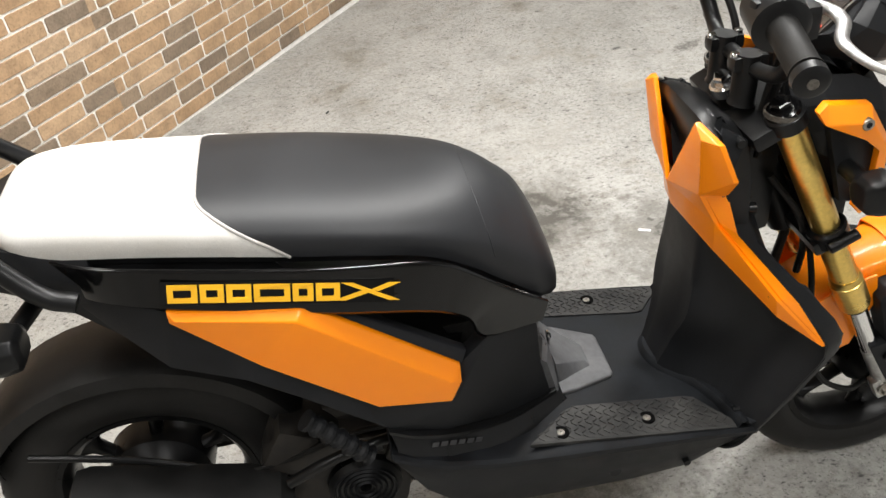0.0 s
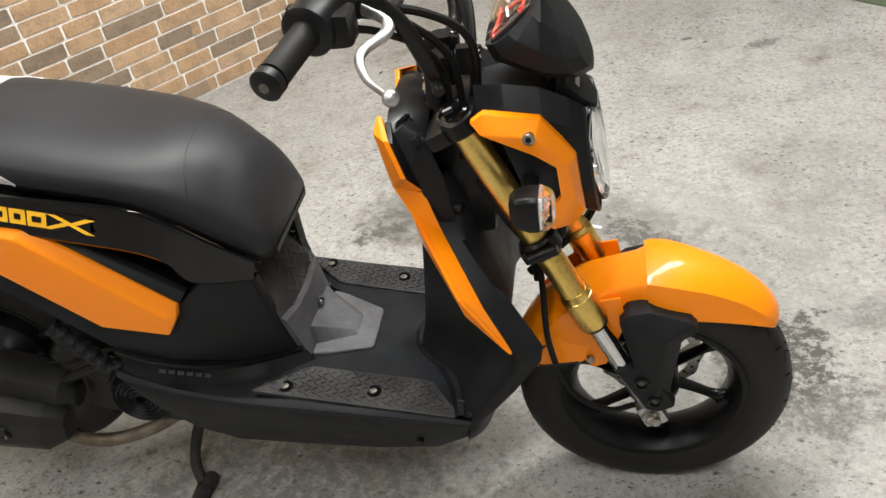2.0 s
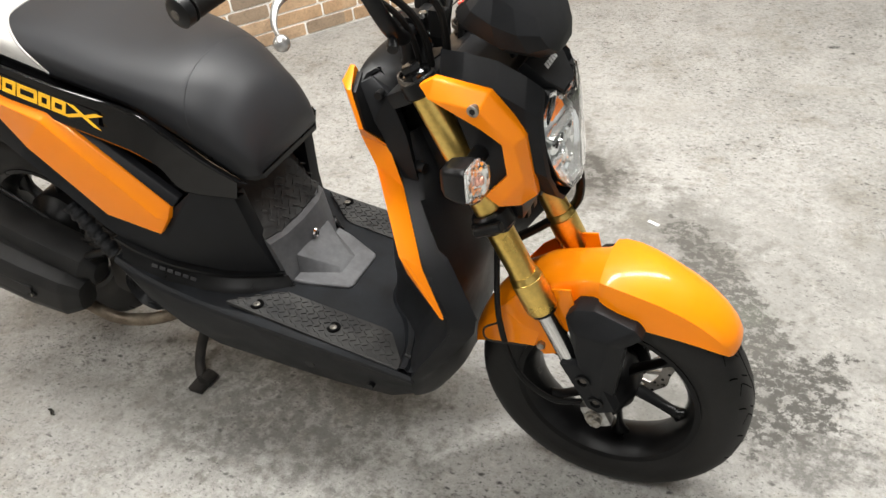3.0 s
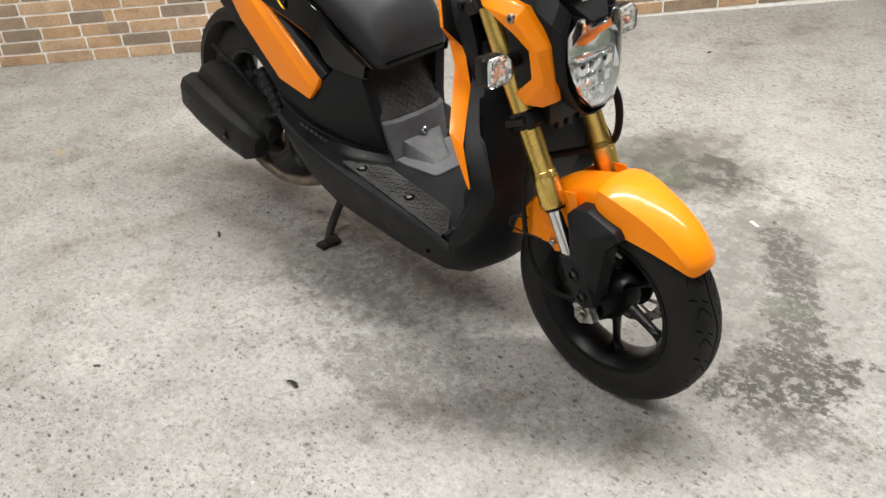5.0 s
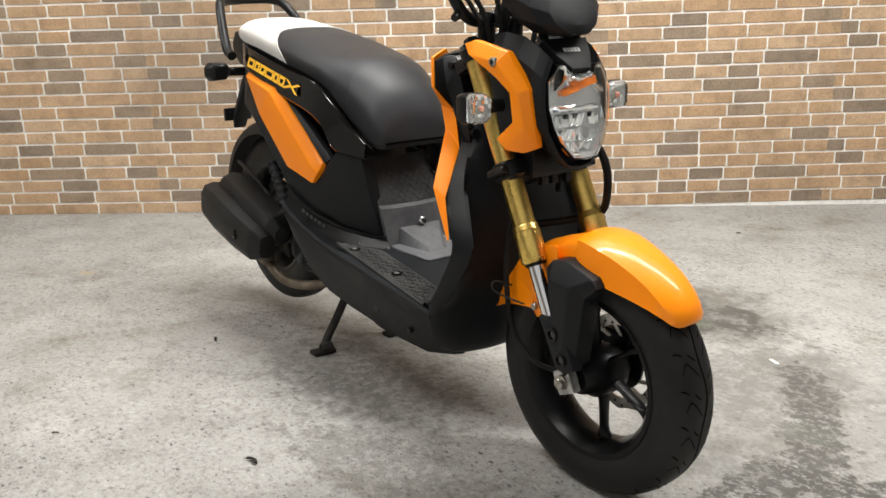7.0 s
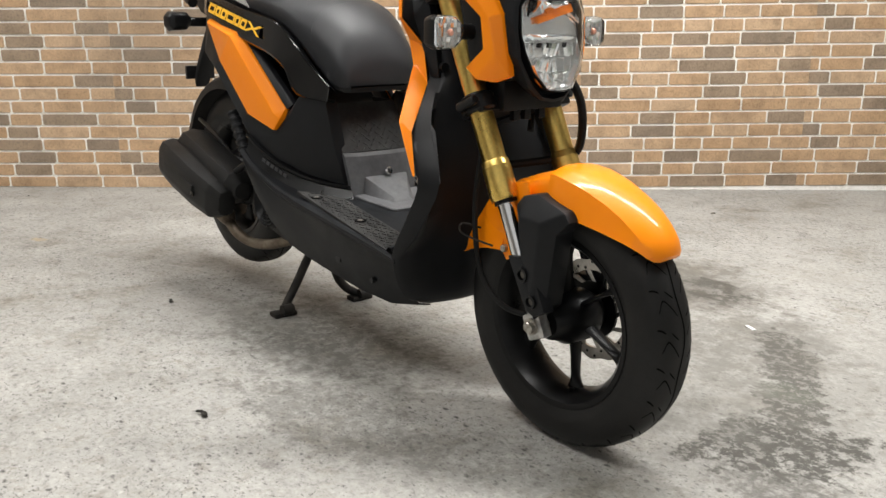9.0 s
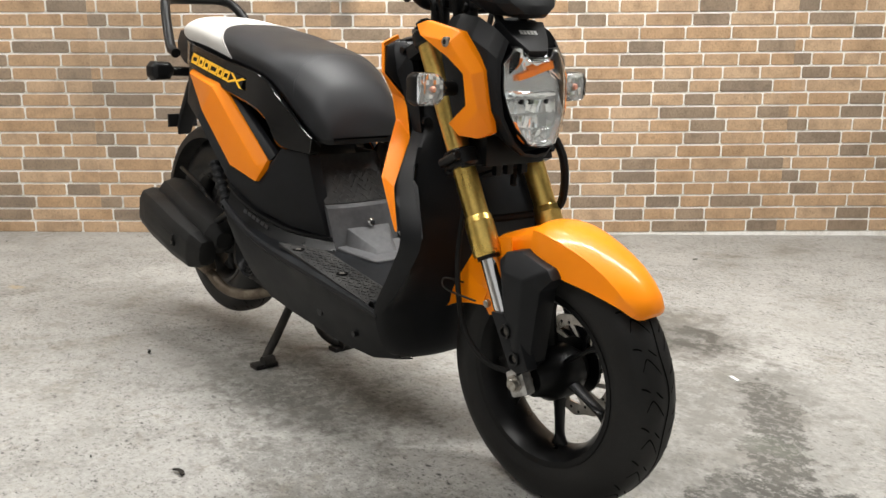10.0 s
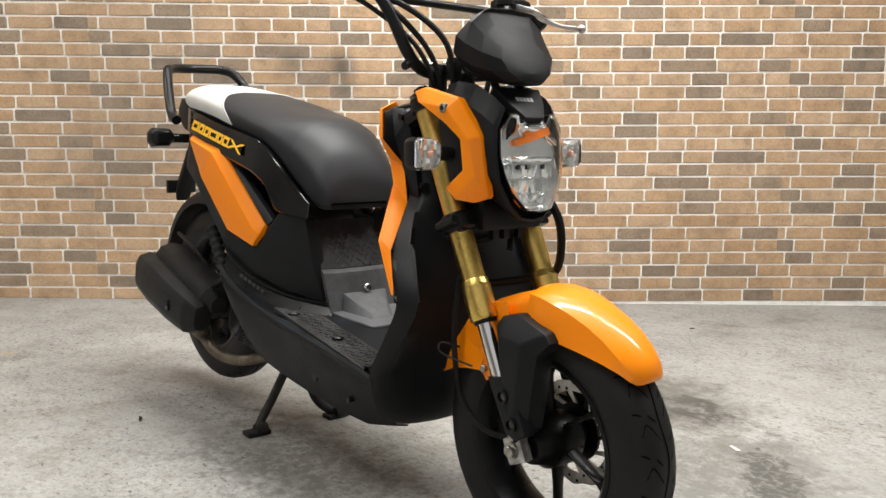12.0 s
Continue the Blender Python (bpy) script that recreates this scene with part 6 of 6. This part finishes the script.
for x, y in ((0.364, -0.110), (0.374, 0.119)):
    bm = soften(box(x, y, 0.006, 0.036, 0.062, 0.012), 0.004)
    rod((x + 0.012, y - 0.01, 0.018), (x + 0.012, y + 0.02, 0.018), 0.014, 14, bm)
    sp("stand_foot", bm, ENGINE, stand)

# ---- bits on the floor ----
bm = soften(box(0, 0, 0, 0.034, 0.011, 0.003), 0.001, 1)
tagged(finish("paper_scrap", bm, WHITE_MARK, world_pose=pose(1.163, 0.770, 0.0018, 0, 0, -25)), "small white paper scrap lying on the concrete floor", "scrap")
DARK_LEAF = material("dark_dry_leaf", (0.03, 0.027, 0.022), 0.8)
for x, y, s, turn in ((0.772, -0.513, 0.034, 20), (0.386, -0.801, 0.016, 60), (0.09, -0.30, 0.026, -10), (-1.561, -0.242, 0.012, 30), (0.361, 1.806, 0.020, 70), (0.60, -0.62, 0.010, 0)):
    rows = [[Vector((s * (u - 0.5), s * w * 0.17 * math.sin(math.pi * (0.08 + 0.84 * u)) * (1.0 + 0.5 * math.sin(9 * u + 40 * s)) + s * 0.10 * math.sin(5 * u), 0.0015 + 0.004 * s / 0.03 * abs(w))) for w in (-1, 0, 1)] for u in (0, 0.25, 0.5, 0.75, 1)]
    tagged(finish("dry_leaf", sheet(rows, 0.0008), DARK_LEAF, world_pose=pose(x, y, 0.0012, 0, 0, turn)), "small dark dry leaf fragment on the concrete floor", "leaf", "floor litter")

# ---- bricks of the wall: sheets of brick facing, each a metre wide, hung side by side ----
JOINT, PROUD, SHEET = 0.0082, 0.0022, 1.005
rng = random.Random(7)
shared = {}


def course_z(k, u):
    """The height of the joint under course k at a place along the wall; the courses rise a little towards one end."""
    f = (u + 0.92) / 3.15
    return -0.0039 + 0.0223 * f - 0.008 * math.sin(math.pi * min(1.0, max(0.0, f))) + k * (0.0547 + 0.0023 * f)


def brick_mesh(length, high, dark):
    key = (round(length, 3), round(high, 3), dark)
    if key not in shared:
        own = bmesh.new()
        c, l, h, d = min(0.0060, key[1] * 0.3), key[0] / 2, key[1] / 2, 0.012
        ring = lambda gx, y: [Vector((sx, y, sz)) for sx, sz in ((-l + gx, -h + c), (-l + c * 0.3 + gx, -h + c * 0.3), (-l + c, -h + gx), (l - c, -h + gx), (l - c * 0.3 - gx, -h + c * 0.3), (l - gx, -h + c),
                                                                  (l - gx, h - c), (l - c * 0.3 - gx, h - c * 0.3), (l - c, h - gx), (-l + c, h - gx), (-l + c * 0.3 + gx, h - c * 0.3), (-l + gx, h - c))]
        loft([ring(0.0, d), ring(0.0, -PROUD + 0.0014), ring(0.0014, -PROUD)], True, True, own)
        bmesh.ops.recalc_face_normals(own, faces=own.faces)
        me = bpy.data.meshes.new("brick")
        own.to_mesh(me)
        own.free()
        for p in me.polygons:
            p.use_smooth = False
        me.materials.append(DARK_BRICK if dark else BRICK)
        shared[key] = me
    return shared[key]


# one sheet: nine courses that repeat upwards; the next sheet hangs four courses lower
ROWS, DROP, COURSES = 9, 4, 54
first = [rng.uniform(0.035, 0.125) for _ in range(ROWS)]
layout = []
for r in range(ROWS):
    last = rng.choice((0.150, 0.165, 0.184, 0.205)) - first[(r + DROP) % ROWS]
    span = SHEET - first[r] - max(0.03, last)
    lengths = []
    while sum(lengths) < span - 0.09:
        lengths.append(rng.choice((0.130, 0.139, 0.150, 0.150, 0.165, 0.184, 0.195, 0.205, 0.226)))
    cuts = [first[r]]
    for q in lengths:
        cuts.append(cuts[-1] + q * span / sum(lengths))
    dark, tones = False, []
    for _ in range(len(cuts) + 1):
        dark = not dark and rng.random() < 0.40
        tones.append(dark)
    layout.append((cuts, tones))
rest_verts, rest_faces, rest_tones, pieces = [], [], [], []
for k in range(COURSES):
    for n in range(-3, 7):
        left = -0.82 + SHEET * n
        cuts, tones = layout[(k + DROP * n) % ROWS]
        ends = [0.0, *cuts, SHEET]
        for q, (a, b) in enumerate(zip(ends, ends[1:])):
            a += JOINT / 2 if q else -0.0008
            b -= JOINT / 2 if q < len(cuts) else -0.0008
            pieces.append((k, max(left + a, WALL_LEFT), min(left + b, WALL_RIGHT), tones[q]))
count = 0
for k, a, b, dark in pieces:
    if b - a < 0.012:
        continue
    u = (a + b) / 2
    lo, hi = course_z(k, u) + JOINT / 2, course_z(k + 1, u) - JOINT / 2
    slope = math.degrees(math.atan2(course_z(k, u + 0.5) - course_z(k, u - 0.5), 1.0))
    if lo < 0.0:
        lo, slope = 0.001, slope * 0.5
    if hi - lo < 0.006 or hi > WALL_TOP:
        continue
    me = brick_mesh(b - a, hi - lo, dark)
    m = pose(u, 0.0030 + rng.uniform(-0.0006, 0.0006), (lo + hi) / 2, 0, -slope, 0)
    if count < 300 and lo < 0.62 and -0.9 < a < 2.55:
        ob = new("brick", me)
        ob.parent = wall
        ob.matrix_basis = m
        count += 1
    else:
        start = len(rest_verts)
        rest_verts += [m @ v.co for v in me.vertices]
        rest_faces += [[start + q for q in p.vertices] for p in me.polygons]
        rest_tones += [1 if dark else 0] * len(me.polygons)
me = bpy.data.meshes.new("brick_rest")
me.from_pydata(rest_verts, [], rest_faces)
me.materials.append(BRICK)
me.materials.append(DARK_BRICK)
me.polygons.foreach_set("material_index", rest_tones)
ob = new("brick_rest", me)
ob.parent = wall
ob["kind"] = "stuff"
